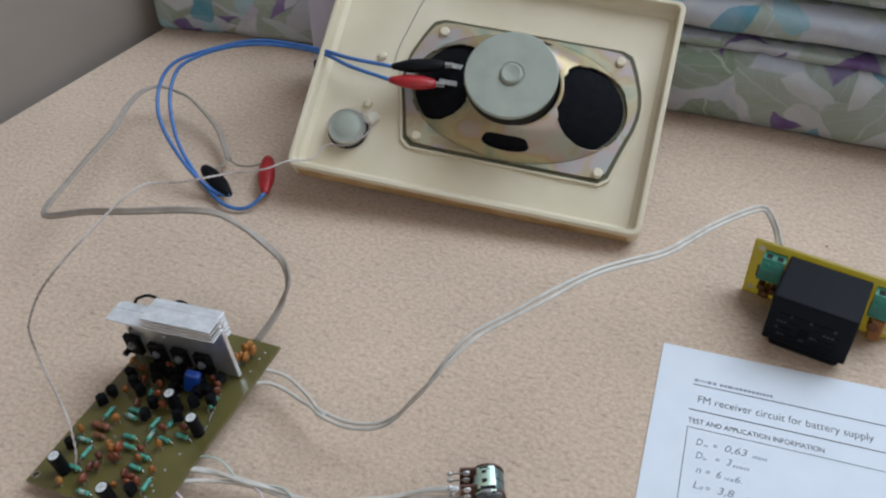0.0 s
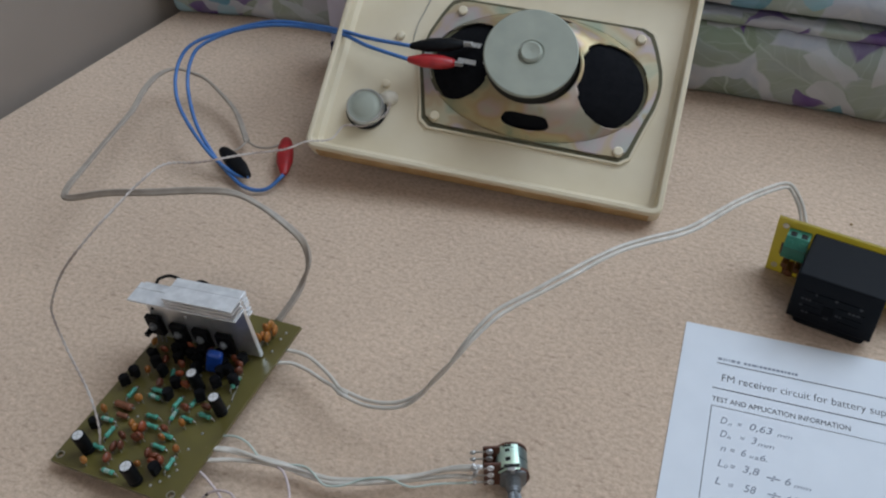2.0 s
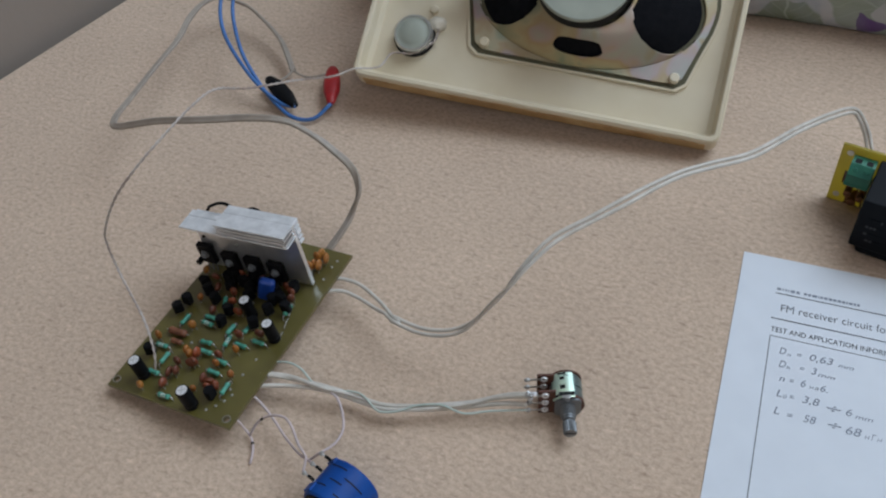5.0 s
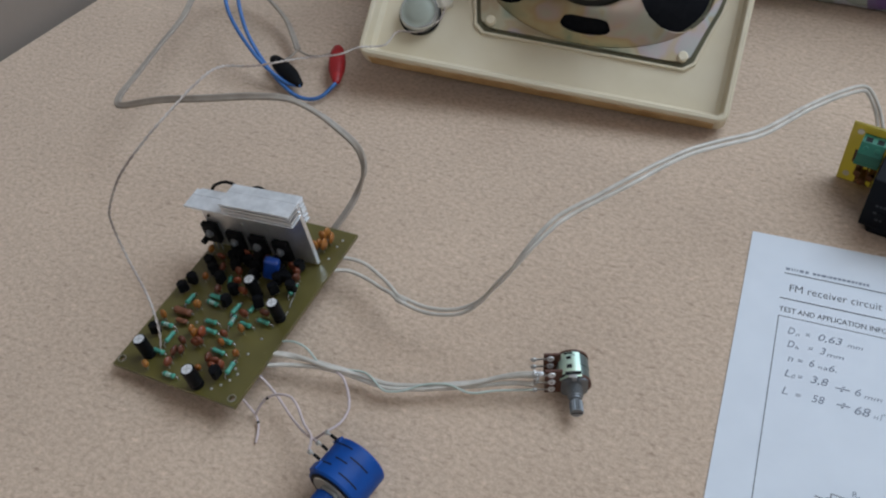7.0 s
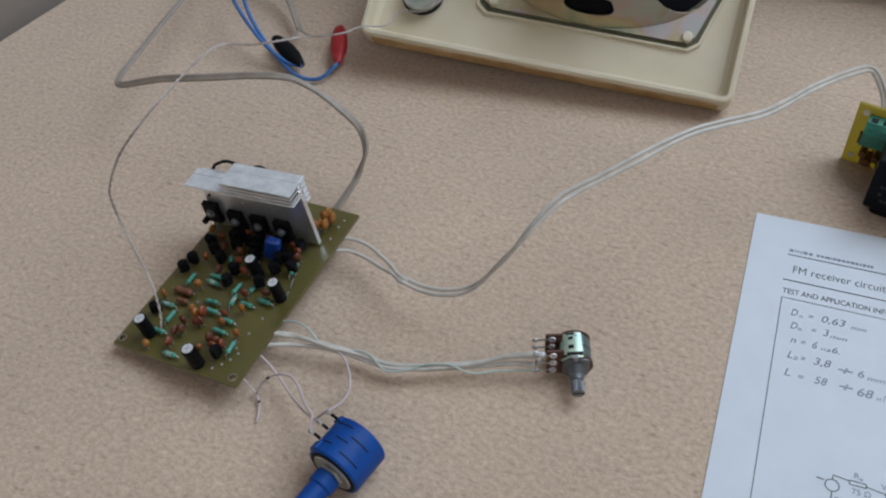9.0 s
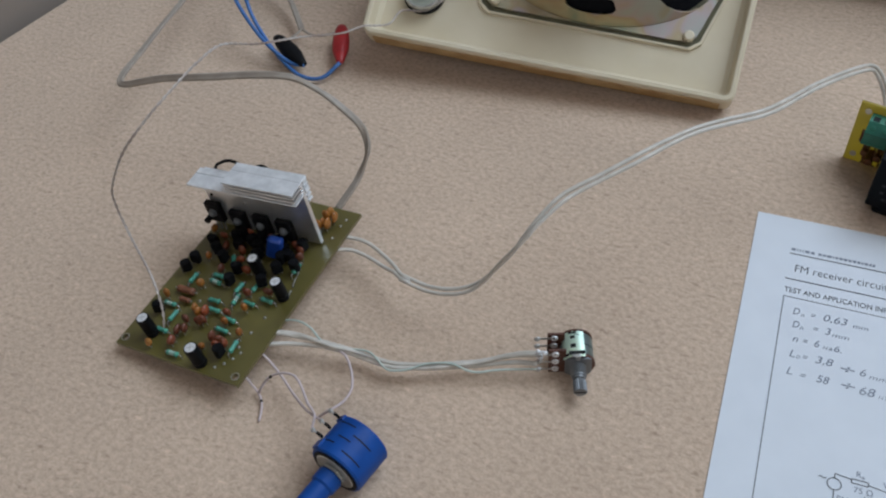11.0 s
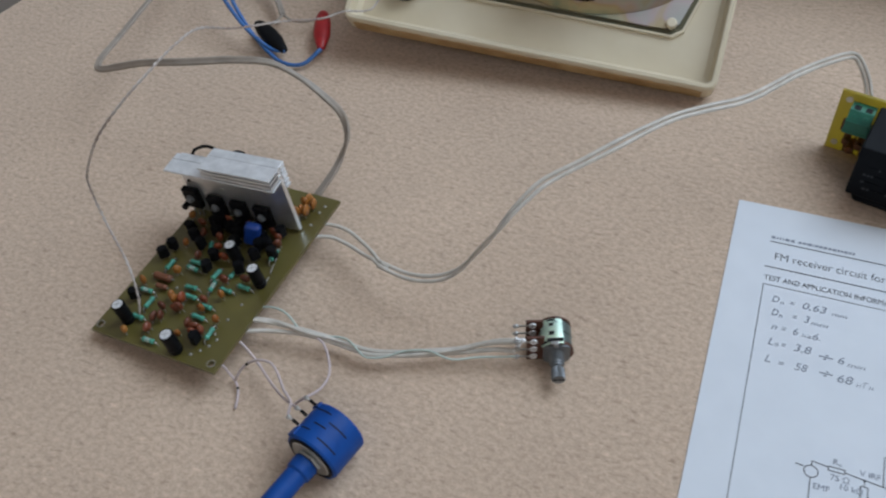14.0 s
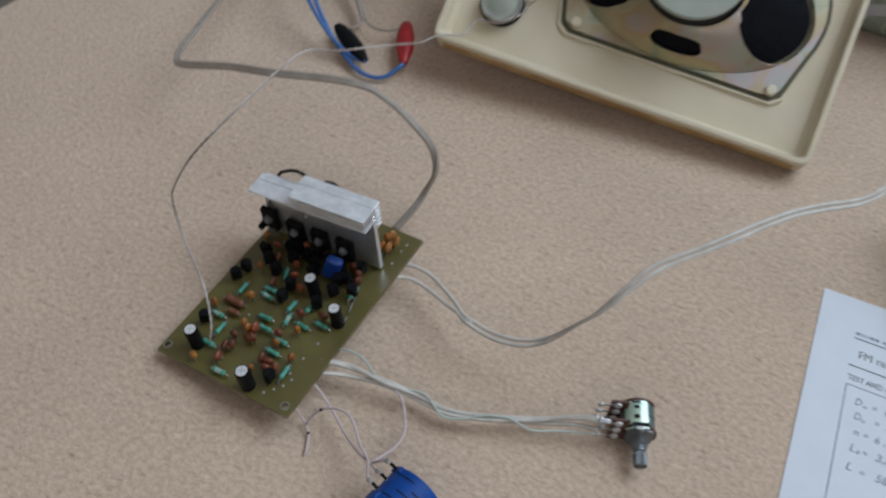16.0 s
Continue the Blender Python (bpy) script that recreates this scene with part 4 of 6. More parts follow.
    # some of the later spots are added to darken the shade by the heat sink
    bead(RUST, "ceramic_capacitor", "rust-red dipped ceramic capacitor", millimetres([(24.2, 18.2), (31.7, 20.8), (23.6, 12.6), (26.5, 13.9), (25.4, 7.6), (40.3, 14.4), (43.5, 14.7), (47.6, 13.5), (39.3, 27.2), (41.0, 38.6), (29.9, 24.6), (21.9, 46.9), (49.3, 42.0), (30.4, 19.2), (27.0, 53.6), (45.2, 12.4), (34.3, 54.4), (27.4, 67.2), (32.2, 68.4), (49.8, 65.5), (51.9, 62.8), (15.5, 58.6), (46.8, 67.8), (38.2, 69.0), (22.5, 68.6), (11.0, 64.0), (33.8, 49.2), (24.6, 57.6)]), 0.0021, 0.0044, [])
    # plastic transistors: half-round bodies on three legs
    body = legs = None
    # the last six are made up, to darken the shaded board below the fins
    for x, y in millimetres([(8.6, 19.3), (6.0, 42.2), (6.9, 47.6), (19.3, 52.1), (29.0, 48.5), (29.5, 41.8), (8.5, 59.4), (21.9, 60.0), (43.9, 45.4), (47.8, 61.8), (46.2, 54.0), (48.0, 9.6), (13.4, 55.3), (31.2, 61.7), (25.9, 63.9), (42.5, 65.0), (17.5, 64.5), (35.8, 66.2), (52.6, 57.6), (39.2, 68.0), (44.6, 59.6), (29.6, 66.9), (49.8, 68.6), (21.6, 65.9), (33.6, 58.2)]):
        m = pose(x, y, TOP + 0.0016, rnd.uniform(-8, 8), rnd.uniform(-8, 8), rnd.choice((0, 90, 180, 45)) + rnd.uniform(-12, 12))
        if body is None:
            pts = [(0.0023 * math.cos(radians(a)), 0.0023 * math.sin(radians(a))) for a in range(-40, 221, 13)]
            ob = part("transistor", prism(pts, 0, 0.0046, 0.0003), BLACK, root, "black plastic transistor", m=m)
            bm = bmesh.new()
            for k in (-0.00127, 0, 0.00127):
                rod((k, 0, -0.0017), (k, 0, 0.0003), 0.00022, 6, bm)
            body, legs = ob.data, part("legs", bm, SOLDER, ob).data
        else:
            ob = tagged(shared("transistor", body, root, m), "black plastic transistor")
            shared("legs", legs, ob, pose(0, 0, 0))
    # blue box-shaped film capacitor
    ob = part("film_capacitor", box(-0.0034, -0.0021, 0.0004, 0.0034, 0.0021, 0.0116, 0.0015, 3), BLUE_FILM, root, "blue epoxy film capacitor", m=pose(0.0386, 0.0612, TOP + 0.0004, -4, 20, 16))
    # bare wire bridges beside the edge
    for a, b in (((0.0563, 0.0496), (0.0551, 0.0541)), ((0.0547, 0.0557), (0.0540, 0.0588)), ((0.0568, 0.0471), (0.0576, 0.0445))):
        part("jumper_wire", tube([(*a, TOP - 0.0003), (*a, TOP + 0.0008), (*b, TOP + 0.0009), (*b, TOP - 0.0003)], 0.00028, 6, step=0.0008), SOLDER, root)


HS = pose(0.0553, 0.0738, TOP, 0, 0, 3.0)


def build_heat_sink(root):
    """A finned extrusion on edge, its upper fins sawn away over one end, with four screwed transistors."""
    # upright plate, stepped down where the upper fins are sawn away
    step = [(-0.0530, 0.0010), (0.0002, 0.0010), (0.0002, 0.0362), (-0.0330, 0.0362), (-0.0330, 0.0306), (-0.0530, 0.0306)]
    bm = prism(step, 0.0, 0.0020, 0.0002)
    bmesh.ops.transform(bm, matrix=pose(0, 0.0020, 0, 90, 0, 0), verts=bm.verts)
    hs = part("heat_sink", bm, ALU, root, "bare aluminium finned heat sink", m=HS)
    rnd = random.Random(23)
    for z, x0, x1, f in ((0.0362, -0.0330, 0.0012, -0.0078), (0.0342, -0.0330, 0.0011, -0.0076), (0.0322, -0.0330, 0.0011, -0.0074), (0.0302, -0.0536, 0.0011, -0.0073)):
        # thin fin whose outer edge is nicked and a little wavy
        n = 26
        bm = bmesh.new()
        rows = []
        for i in range(n + 1):
            x = x0 + (x1 - x0) * i / n
            w = f + 0.00022 * noise.noise(Vector((x * 160, z * 900, 2)))
            d = 0.00012 * noise.noise(Vector((x * 90, z * 700, 8)))
            rows.append([bm.verts.new(v) for v in ((x, w, z + d), (x, 0.0001, z), (x, 0.0001, z + 0.0007), (x, w + 0.0002, z + 0.0006 + d))])
        for p, q in zip(rows, rows[1:]):
            for k in range(4):
                bm.faces.new((p[k], q[k], q[(k + 1) % 4], p[(k + 1) % 4]))
        bm.faces.new(rows[0])
        bm.faces.new(rows[-1][::-1])
        bmesh.ops.recalc_face_normals(bm, faces=bm.faces)
        # top and lowest fins get the copy painted as lit, those between the plain one
        part("fin", bm, LIT_ALU if z > 0.036 or z < 0.031 else ALU, hs)
    # thin caps that carry the painted-in light over the plate's upper faces
    part("fin", box(-0.0329, 0.00015, 0.0363, 0.0011, 0.0048, 0.0370, 0.0002), LIT_ALU, hs)
    part("fin", box(-0.0535, 0.00015, 0.0307, -0.0332, 0.0036, 0.03115, 0.0002), LIT_ALU, hs)
    # short ribs on the back
    for z, x0 in ((0.0346, -0.0324), (0.0326, -0.0324), (0.0308, -0.0324), (0.0294, -0.0520), (0.0270, -0.0520), (0.0246, -0.0520)):
        part("fin", box(x0, 0.0018, z, 0.0008, 0.0048, z + 0.0012, 0.0002), LIT_ALU, hs)
    for x, dz in ((-0.0507, 0.0026), (-0.0386, 0.0), (-0.0266, 0.0002), (-0.0147, 0.0)):
        t = part("power_transistor", box(x - 0.0038, -0.0030, 0.0022 + dz, x + 0.0038, -0.0002, 0.0130 + dz, 0.0004), BLACK, hs, "black power transistor screwed to the heat sink")
        bm = lathe([(0, 0.0030), (0.0020, 0.0030), (0.0020, 0.0033), (0.0016, 0.0034), (0.0016, 0.0043), (0.0011, 0.0048), (0, 0.0050)], 16, m=Matrix.Translation((x, 0, 0.0082 + dz)) @ pose(0, 0, 0, 90, 0, 0))
        part("screw", bm, GREY_SHAFT, t, "steel screw head")
        bm = bmesh.new()
        for k in (-0.0022, 0, 0.0022):
            tube([(x + k, -0.0016, 0.0026 + dz), (x + k, -0.0018, 0.0014), (x + k, -0.0024, -0.0003)], 0.00035, 6, bm, step=0.002)
        part("legs", bm, GREY_SHAFT, t)
    part("screw", rod((-0.0535, -0.0062, 0.0075), (-0.0535, -0.0005, 0.0075), 0.0014, 12), BLACK, hs, "black screw head")
    for x, z in ((-0.0332, 0.0175), (-0.0501, 0.0190), (-0.0180, 0.0225)):
        part("rivet", lathe([(0, 0), (0.0008, 0), (0.0006, 0.0005), (0, 0.0007)], 12, m=Matrix.Translation((x, 0, z)) @ pose(0, 0, 0, 90, 0, 0)), SOLDER if x > -0.04 else FERRITE, hs)
    # black wire looped behind
    for x, h, w in ((-0.0395, 0.0350, 0.0095), (-0.0235, 0.0352, 0.0070)):
        part("wire_loop", tube([(x - w, 0.0062, 0.018), (x - w * 0.92, 0.0064, 0.029), (x - w * 0.45, 0.0066, h - 0.002), (x + 0.001, 0.0068, h), (x + w * 0.6, 0.0068, h - 0.0015), (x + w * 0.9, 0.0068, 0.029), (x + w, 0.0066, 0.004), (x + w, 0.0064, -0.0006)], 0.0007, 8), BLACK, hs, "black insulated wire loop")


# ---- controls ----
POT_AXIS = Vector((0.33, -0.944, 0.0))
POT_SIDE = Vector((0, 0, 1)).cross(POT_AXIS) * -1
# local x: towards the terminals, y: up, z: along the shaft
POT_M = Matrix(((POT_SIDE.x, 0, POT_AXIS.x, -0.0450), (POT_SIDE.y, 0, POT_AXIS.y, 0.2047), (0, 1, 0, 0.0068), (0, 0, 0, 1)))


def build_potentiometer():
    """Two-gang control lying on its side: round cans, brown terminal boards, threaded bush, splined shaft."""
    m = POT_M
    root = thing("potentiometer", "two-gang rotary potentiometer lying on its side", "potentiometer", m)
    R = 0.0064
    part("rear_disc", lathe([(0, -0.0072), (R * 1.02, -0.0072), (R * 1.02, -0.0063), (0, -0.0063)], 40), PHENOLIC, root)
    part("can", lathe([(0, -0.0062), (R * 0.92, -0.0062), (R, -0.0056), (R, -0.0012), (R * 0.97, -0.0008), (0, -0.0008)], 40), CAN_STEEL, root, "dull teal plated can")
    part("front_disc", lathe([(0, 0.0042), (R * 1.03, 0.0042), (R * 1.03, 0.0052), (0, 0.0052)], 40), PHENOLIC, root)
    part("can", lathe([(0, -0.0006), (R * 0.94, -0.0006), (R * 0.98, -0.0002), (R * 0.98, 0.0036), (R * 0.92, 0.0041), (0, 0.0041)], 40), CAN_STEEL, root, "dull teal plated can")
    for z in (-0.0040, 0.0036):
        b = part("terminal_board", box(0.0046, -0.0052, z, 0.0112, 0.0088, z + 0.0010, 0.0002), PHENOLIC, root, "brown phenolic terminal board")
        for y in (-0.0026, 0.0020, 0.0066):
            part("eyelet", lathe([(0.0006, z + 0.0009), (0.0006, z + 0.0016), (0.0013, z + 0.0016), (0.0015, z + 0.0009)], 14, m=Matrix.Translation((0.0086, y, 0))), BRIGHT, b)
            part("solder", lathe([(0, 0), (0.0007, 0.0004), (0.0009, 0.0012), (0.0006, 0.0022), (0, 0.0026)], 10, m=Matrix.Translation((0.0138, y, z + 0.0013)) @ pose(0, 0, 0, 0, 90, 0)), SOLDER, b)
            part("lug", box(0.0088, y - 0.0005, z + 0.0011, 0.0160, y + 0.0005, z + 0.0014, 0.0001), SOLDER, b)
    # lumpy solder that joins the wires to the lugs
    rnd = random.Random(31)
    for _ in range(9):
        bm = bmesh.new()
        bmesh.ops.create_icosphere(bm, subdivisions=2, radius=1)
        size = rnd.uniform(0.0006, 0.0011)
        for v in bm.verts:
            v.co = v.co * size * (1 + 0.45 * noise.noise(v.co * 1.6 + Vector((size * 9000, 0, 0))))
        part("solder", bm, BRIGHT if rnd.random() < 0.5 else SOLDER, root, "lump of solder", smooth=True, m=pose(rnd.uniform(0.0126, 0.0156), rnd.uniform(0.0016, 0.0074), rnd.uniform(0.0036, 0.0054)))
    part("front_plate", prism(rounded(-0.0052, -0.0052, 0.0050, 0.0052, 0.0022), 0.0053, 0.0061, 0.0002), GREY_SHAFT, root)
    saddle = bmesh.new()
    arc = [radians(a) for a in range(36, 113, 4)]
    prev = None
    for a in arc:
        c, s = math.cos(a), math.sin(a)
        q = [saddle.verts.new(v) for v in ((R * 1.02 * c, R * 1.02 * s, -0.0058), (R * 1.02 * c, R * 1.02 * s, 0.0056), (R * 1.09 * c, R * 1.09 * s, 0.0056), (R * 1.09 * c, R * 1.09 * s, -0.0058))]
        if prev:
            for k in range(4):
                saddle.faces.new((prev[k], q[k], q[(k + 1) % 4], prev[(k + 1) % 4]))
        else:
            saddle.faces.new(q)
        prev = q
    saddle.faces.new(prev[::-1])
    bmesh.ops.recalc_face_normals(saddle, faces=saddle.faces)
    part("saddle", saddle, ANODISED, root, "bright pale green plated saddle")
    # near-black plates drawn for the shade inside the saddle's openings
    for a, z0, z1, wd in ((76, 0.0000, 0.0017, 0.0010), (76, -0.0038, -0.0025, 0.0009), (86, 0.0034, 0.0050, 0.0030), (50, 0.0040, 0.0050, 0.0012), (76, -0.0056, -0.0048, 0.0016)):
        part("opening", box(-wd, R * 1.08, z0, wd, R * 1.097, z1), FERRITE, root, m=pose(0, 0, 0, 0, 0, a - 90))
    part("clamp_tab", box(-0.0016, R * 1.09, 0.0050, 0.0016, R * 1.13, 0.0064, 0.0002), STEEL, root, m=pose(0, 0, 0, 0, 0, -6))
    part("clamp_tab", box(-0.0005, R * 0.80, 0.0058, 0.0005, R * 1.10, 0.0066, 0.0002), SOLDER, root, m=pose(0, 0, 0, 0, 0, -6))
    part("stop_tab", box(-0.0006, 0.0046, 0.0058, 0.0008, 0.0072, 0.0066, 0.0002), SOLDER, root)
    prof = [(0, 0.0061), (0.0031, 0.0061)]
    for i in range(7):
        prof += [(0.0031, 0.0063 + i * 0.0006), (0.0027, 0.0066 + i * 0.0006)]
    prof += [(0.0027, 0.0108), (0, 0.0108)]
    part("bush", lathe(prof, 24), GREY_SHAFT, root)
    bm = bmesh.new()
    pts = []
    for i in range(36):
        r = 0.0026 if i % 2 else 0.0023
        pts.append((r * math.cos(2 * math.pi * i / 36), r * math.sin(2 * math.pi * i / 36)))
    prism(pts, 0.0128, 0.0176, bm=bm)
    lathe([(0, 0.0106), (0.0023, 0.0106), (0.0023, 0.0118), (0.0017, 0.0120), (0.0017, 0.0126), (0.0024, 0.0129), (0, 0.0129)], 24, bm)
    part("shaft", bm, GREY_SHAFT, root, "grey splined shaft")
    # dark strip for the shade in the shaft's end slot
    part("slot", box(-0.0021, -0.0003, 0.0174, 0.0021, 0.0003, 0.01775), FERRITE, root)


BAY = -52.0  # the terminal bay, degrees from the top


HELI_D = Vector((-0.27, -0.963, 0)).normalized()
HELI_R = Vector((0, 0, 1)).cross(HELI_D).normalized()
HELI_M = Matrix(((-HELI_R.x, 0, HELI_D.x, -0.1096), (-HELI_R.y, 0, HELI_D.y, 0.1360), (0, 1, 0, 0.0110), (0, 0, 0, 1)))


def heli_tip(z):
    """The soldered end of the terminal at z along the barrel."""
    return tuple(HELI_M @ pose(0, 0, 0, 0, 0, BAY) @ Vector((0.0006, 0.0109 + 0.0052, z + 0.0004)))


def build_helical_pot():
    """Blue ten-turn control lying on its side with a blue sleeve over its shaft."""
    m = HELI_M
    root = thing("multiturn_potentiometer", "blue multi-turn potentiometer lying on its side with a blue sleeved shaft", "potentiometer", m)
    R = 0.0109
    # barrel between raised rings; black strips on it paint the shade of moulded slots
    prof = [(0, -0.0076), (R * 0.96, -0.0076), (R, -0.0071), (R, 0.0078), (R * 0.96, 0.0086), (R * 0.84, 0.0086), (R * 0.82, 0.0080), (0, 0.0080)]
    part("barrel", lathe(prof, 72), BLUE_BODY, root, smooth=False)
    for z, a0, a1 in ((-0.0046, 54, 92), (-0.0018, 98, 142), (0.0008, 74, 102), (0.0040, 40, 78), (0.0050, 100, 146)):
        bm = bmesh.new()
        prev = None
        for k in range(9):
            a = radians(a0 + (a1 - a0) * k / 8)
            c, s = math.cos(a), math.sin(a)
            q = [bm.verts.new((r * c, r * s, z + h)) for r, h in ((R - 0.0004, -0.00026), (R + 0.00006, -0.00026), (R + 0.00006, 0.00026), (R - 0.0004, 0.00026))]
            if prev:
                for e in range(4):
                    bm.faces.new((prev[e], q[e], q[(e + 1) % 4], prev[(e + 1) % 4]))
            prev = q
        bmesh.ops.recalc_face_normals(bm, faces=bm.faces)
        part("slot", bm, FERRITE, root)
    # end ribs of the terminal bay
    for z0, z1 in ((-0.0075, -0.0052), (0.0040, 0.0078)):
        part("rib", box(-0.0030, R - 0.0016, z0, 0.0030, R + 0.0004, z1, 0.0003), BLUE_BODY, root, m=pose(0, 0, 0, 0, 0, BAY))
    part("face_plate", lathe([(0, 0.0081), (0.0080, 0.0081), (0.0082, 0.0084), (0.0082, 0.0090), (0.0078, 0.0093), (0, 0.0093)], 40), STEEL, root, "plated metal face")
    part("ring", lathe([(0.0084, 0.0080), (0.0084, 0.0092), (0.0096, 0.0090), (0.0097, 0.0080)], 40), FERRITE, root)
    part("nut", lathe([(0, 0.0094), (0.0050, 0.0094), (0.0052, 0.0097), (0.0052, 0.0106), (0, 0.0108)], 6), STEEL, root)
    part("shaft_sleeve", lathe([(0, 0.0108), (0.0046, 0.0108), (0.0049, 0.0113), (0.0048, 0.0155), (0.0041, 0.0164), (0.0040, 0.0330), (0.0037, 0.0336), (0, 0.0336)], 28), BLUE_BODY, root, "blue plastic shaft sleeve")
    for z in (-0.0060, -0.0010, 0.0034):
        bm = tube([(0.0, R - 0.0010, z), (0.0002, R + 0.0020, z), (0.0006, R + 0.0046, z + 0.0004)], 0.0004, 6, step=0.001)
        lathe([(0, 0), (0.0008, 0.0), (0.0009, 0.0012), (0, 0.0016)], 10, bm, Matrix.Translation((0.0006, R + 0.0040, z + 0.0004)) @ pose(0, 0, 0, -90, 0, 0))
        pin = part("terminal", bm, SOLDER, root, m=pose(0, 0, 0, 0, 0, BAY))
        part("sleeve", tube([(0.0001, R + 0.0004, z), (0.0002, R + 0.0020, z), (0.0004, R + 0.0032, z + 0.0002)], 0.00062, 8, step=0.001), BLACK, pin, "black sleeving")


# ---- mains module ----
def build_power_module():
    m = pose(0.0430, 0.3550, 0, 0, 0, -12.8)
    root = thing("power_module", "small power supply board standing on edge with a black transformer", "power supply", m)
    part("board", box(0, 0, 0.0003, 0.0710, 0.0016, 0.0330, 0.0002), BOARD_YELLOW, root, "translucent yellow laminate")
    for x, z in ((0.0040, 0.0292), (0.0036, 0.0045), (0.0670, 0.0292), (0.0670, 0.0045)):
        part("hole", lathe([(0, 0), (0.0015, 0), (0.0015, 0.0003), (0, 0.0003)], 16, m=Matrix.Translation((x, -0.00005, z)) @ pose(0, 0, 0, 90, 0, 0)), GLUE, root)
    tf = part("transformer", box(0.0172, -0.0310, 0.0050, 0.0540, -0.0012, 0.0314, 0.0008), BLACK_SATIN, root, "black moulded transformer case")
    part("foot", box(0.0200, -0.0302, 0.0004, 0.0520, -0.0020, 0.0053, 0.0024), BLACK_SATIN, tf)
    # moulded lettering, too worn to read: raised bars
    rnd = random.Random(3)
    for z, h, x0, x1 in ((0.0205, 0.0014, 0.0225, 0.0470), (0.0165, 0.0012, 0.0215, 0.0300), (0.0165, 0.0012, 0.0370, 0.0480), (0.0125, 0.0012, 0.0215, 0.0300), (0.0125, 0.0012, 0.0370, 0.0480), (0.0090, 0.0012, 0.0230, 0.0340), (0.0090, 0.0012, 0.0390, 0.0460)):
        x = x0
        while x < x1:
            w = rnd.uniform(0.0006, 0.0016)
            part("raised_mark", box(x, -0.03125, z + 0.001, x + w, -0.0309, z + h + 0.001), BLACK_SATIN if rnd.random() < 0.8 else BLACK_WORN, tf)
            x += w + 0.0005
    # black plate on the case front, painted as the shade of a recess
    part("recess", box(0.0315, -0.03115, 0.0120, 0.0360, -0.0309, 0.0170), CONE, tf)
    for x in (0.0060, 0.0560):
        bm = prism([(-0.0002, 0.0180), (-0.0002, 0.0292), (-0.0062, 0.0292), (-0.0096, 0.0250), (-0.0096, 0.0195), (-0.0085, 0.0180)], 0, 0.0102, 0.0003)
        m2 = Matrix(((0, 0, 1, x), (1, 0, 0, 0), (0, 1, 0, 0), (0, 0, 0, 1)))
        bmesh.ops.transform(bm, matrix=m2, verts=bm.verts)
        bmesh.ops.recalc_face_normals(bm, faces=bm.faces)
        t = part("screw_terminal", bm, GREEN_TERMINAL, root, "green screw terminal block")
        part("rim", box(x - 0.0003, -0.0098, 0.0186, x + 0.0105, -0.0002, 0.0200, 0.0003), GREEN_TERMINAL, t)
        for k in (0.0027, 0.0076):
            part("screw", lathe([(0, 0), (0.0011, 0), (0.0009, 0.0003), (0, 0.0003)], 14, m=Matrix.Translation((x + k, -0.0079, 0.0271)) @ pose(0, 0, 0, 51, 0, 0)), GREEN_TERMINAL, t)
            # near-black plate in place of the shaded wire hole
            part("wire_entry", box(x + k - 0.0014, -0.0056, 0.0288, x + k + 0.0014, -0.0024, 0.02935), FERRITE, t)
    for x, z, r in ((0.0085, 0.0120, 0.0016), (0.0112, 0.0080, 0.0018), (0.0145, 0.0110, 0.0016), (0.0600, 0.0110, 0.0026)):
        c = part("coil", lathe([(0, 0), (r, 0), (r, 0.0011), (r * 0.9, 0.0013), (r, 0.0015), (r, 0.0030), (r * 0.9, 0.0032), (r, 0.0034), (r, 0.0075), (0, 0.0078)], 18, m=Matrix.Translation((x, -0.0001, z)) @ pose(0, 0, 0, 90, 0, 0)), COPPER, root, "copper-brown wound coil")
    part("capacitor", box(0.0585, -0.0075, 0.0030, 0.0645, -0.0001, 0.0160, 0.0008), ORANGE, root, "orange capacitor")
    # brown patch painted as the shadow of a part behind the translucent board
    part("part_shadow", box(0.0042, -0.0004, 0.0120, 0.0058, 0.0001, 0.0190, 0.0001), PHENOLIC, root, "brown patch for the shadow of a part behind the laminate")
    for x, lean in ((0.0078, 0.0004), (0.0096, -0.0003), (0.0118, 0.0006), (0.0138, -0.0005), (0.0152, 0.0002)):
        part("lead", tube([(x, -0.0030, 0.0186), (x + lean, -0.0052, 0.0120), (x + lean * 2, -0.0058, 0.0060), (x, -0.0020, 0.0022)], 0.0004, 6, step=0.002), COPPER, root)
    part("diode", rod((0.0120, -0.0022, 0.0160), (0.0155, -0.0022, 0.0185), 0.0011, 10), FERRITE, root)


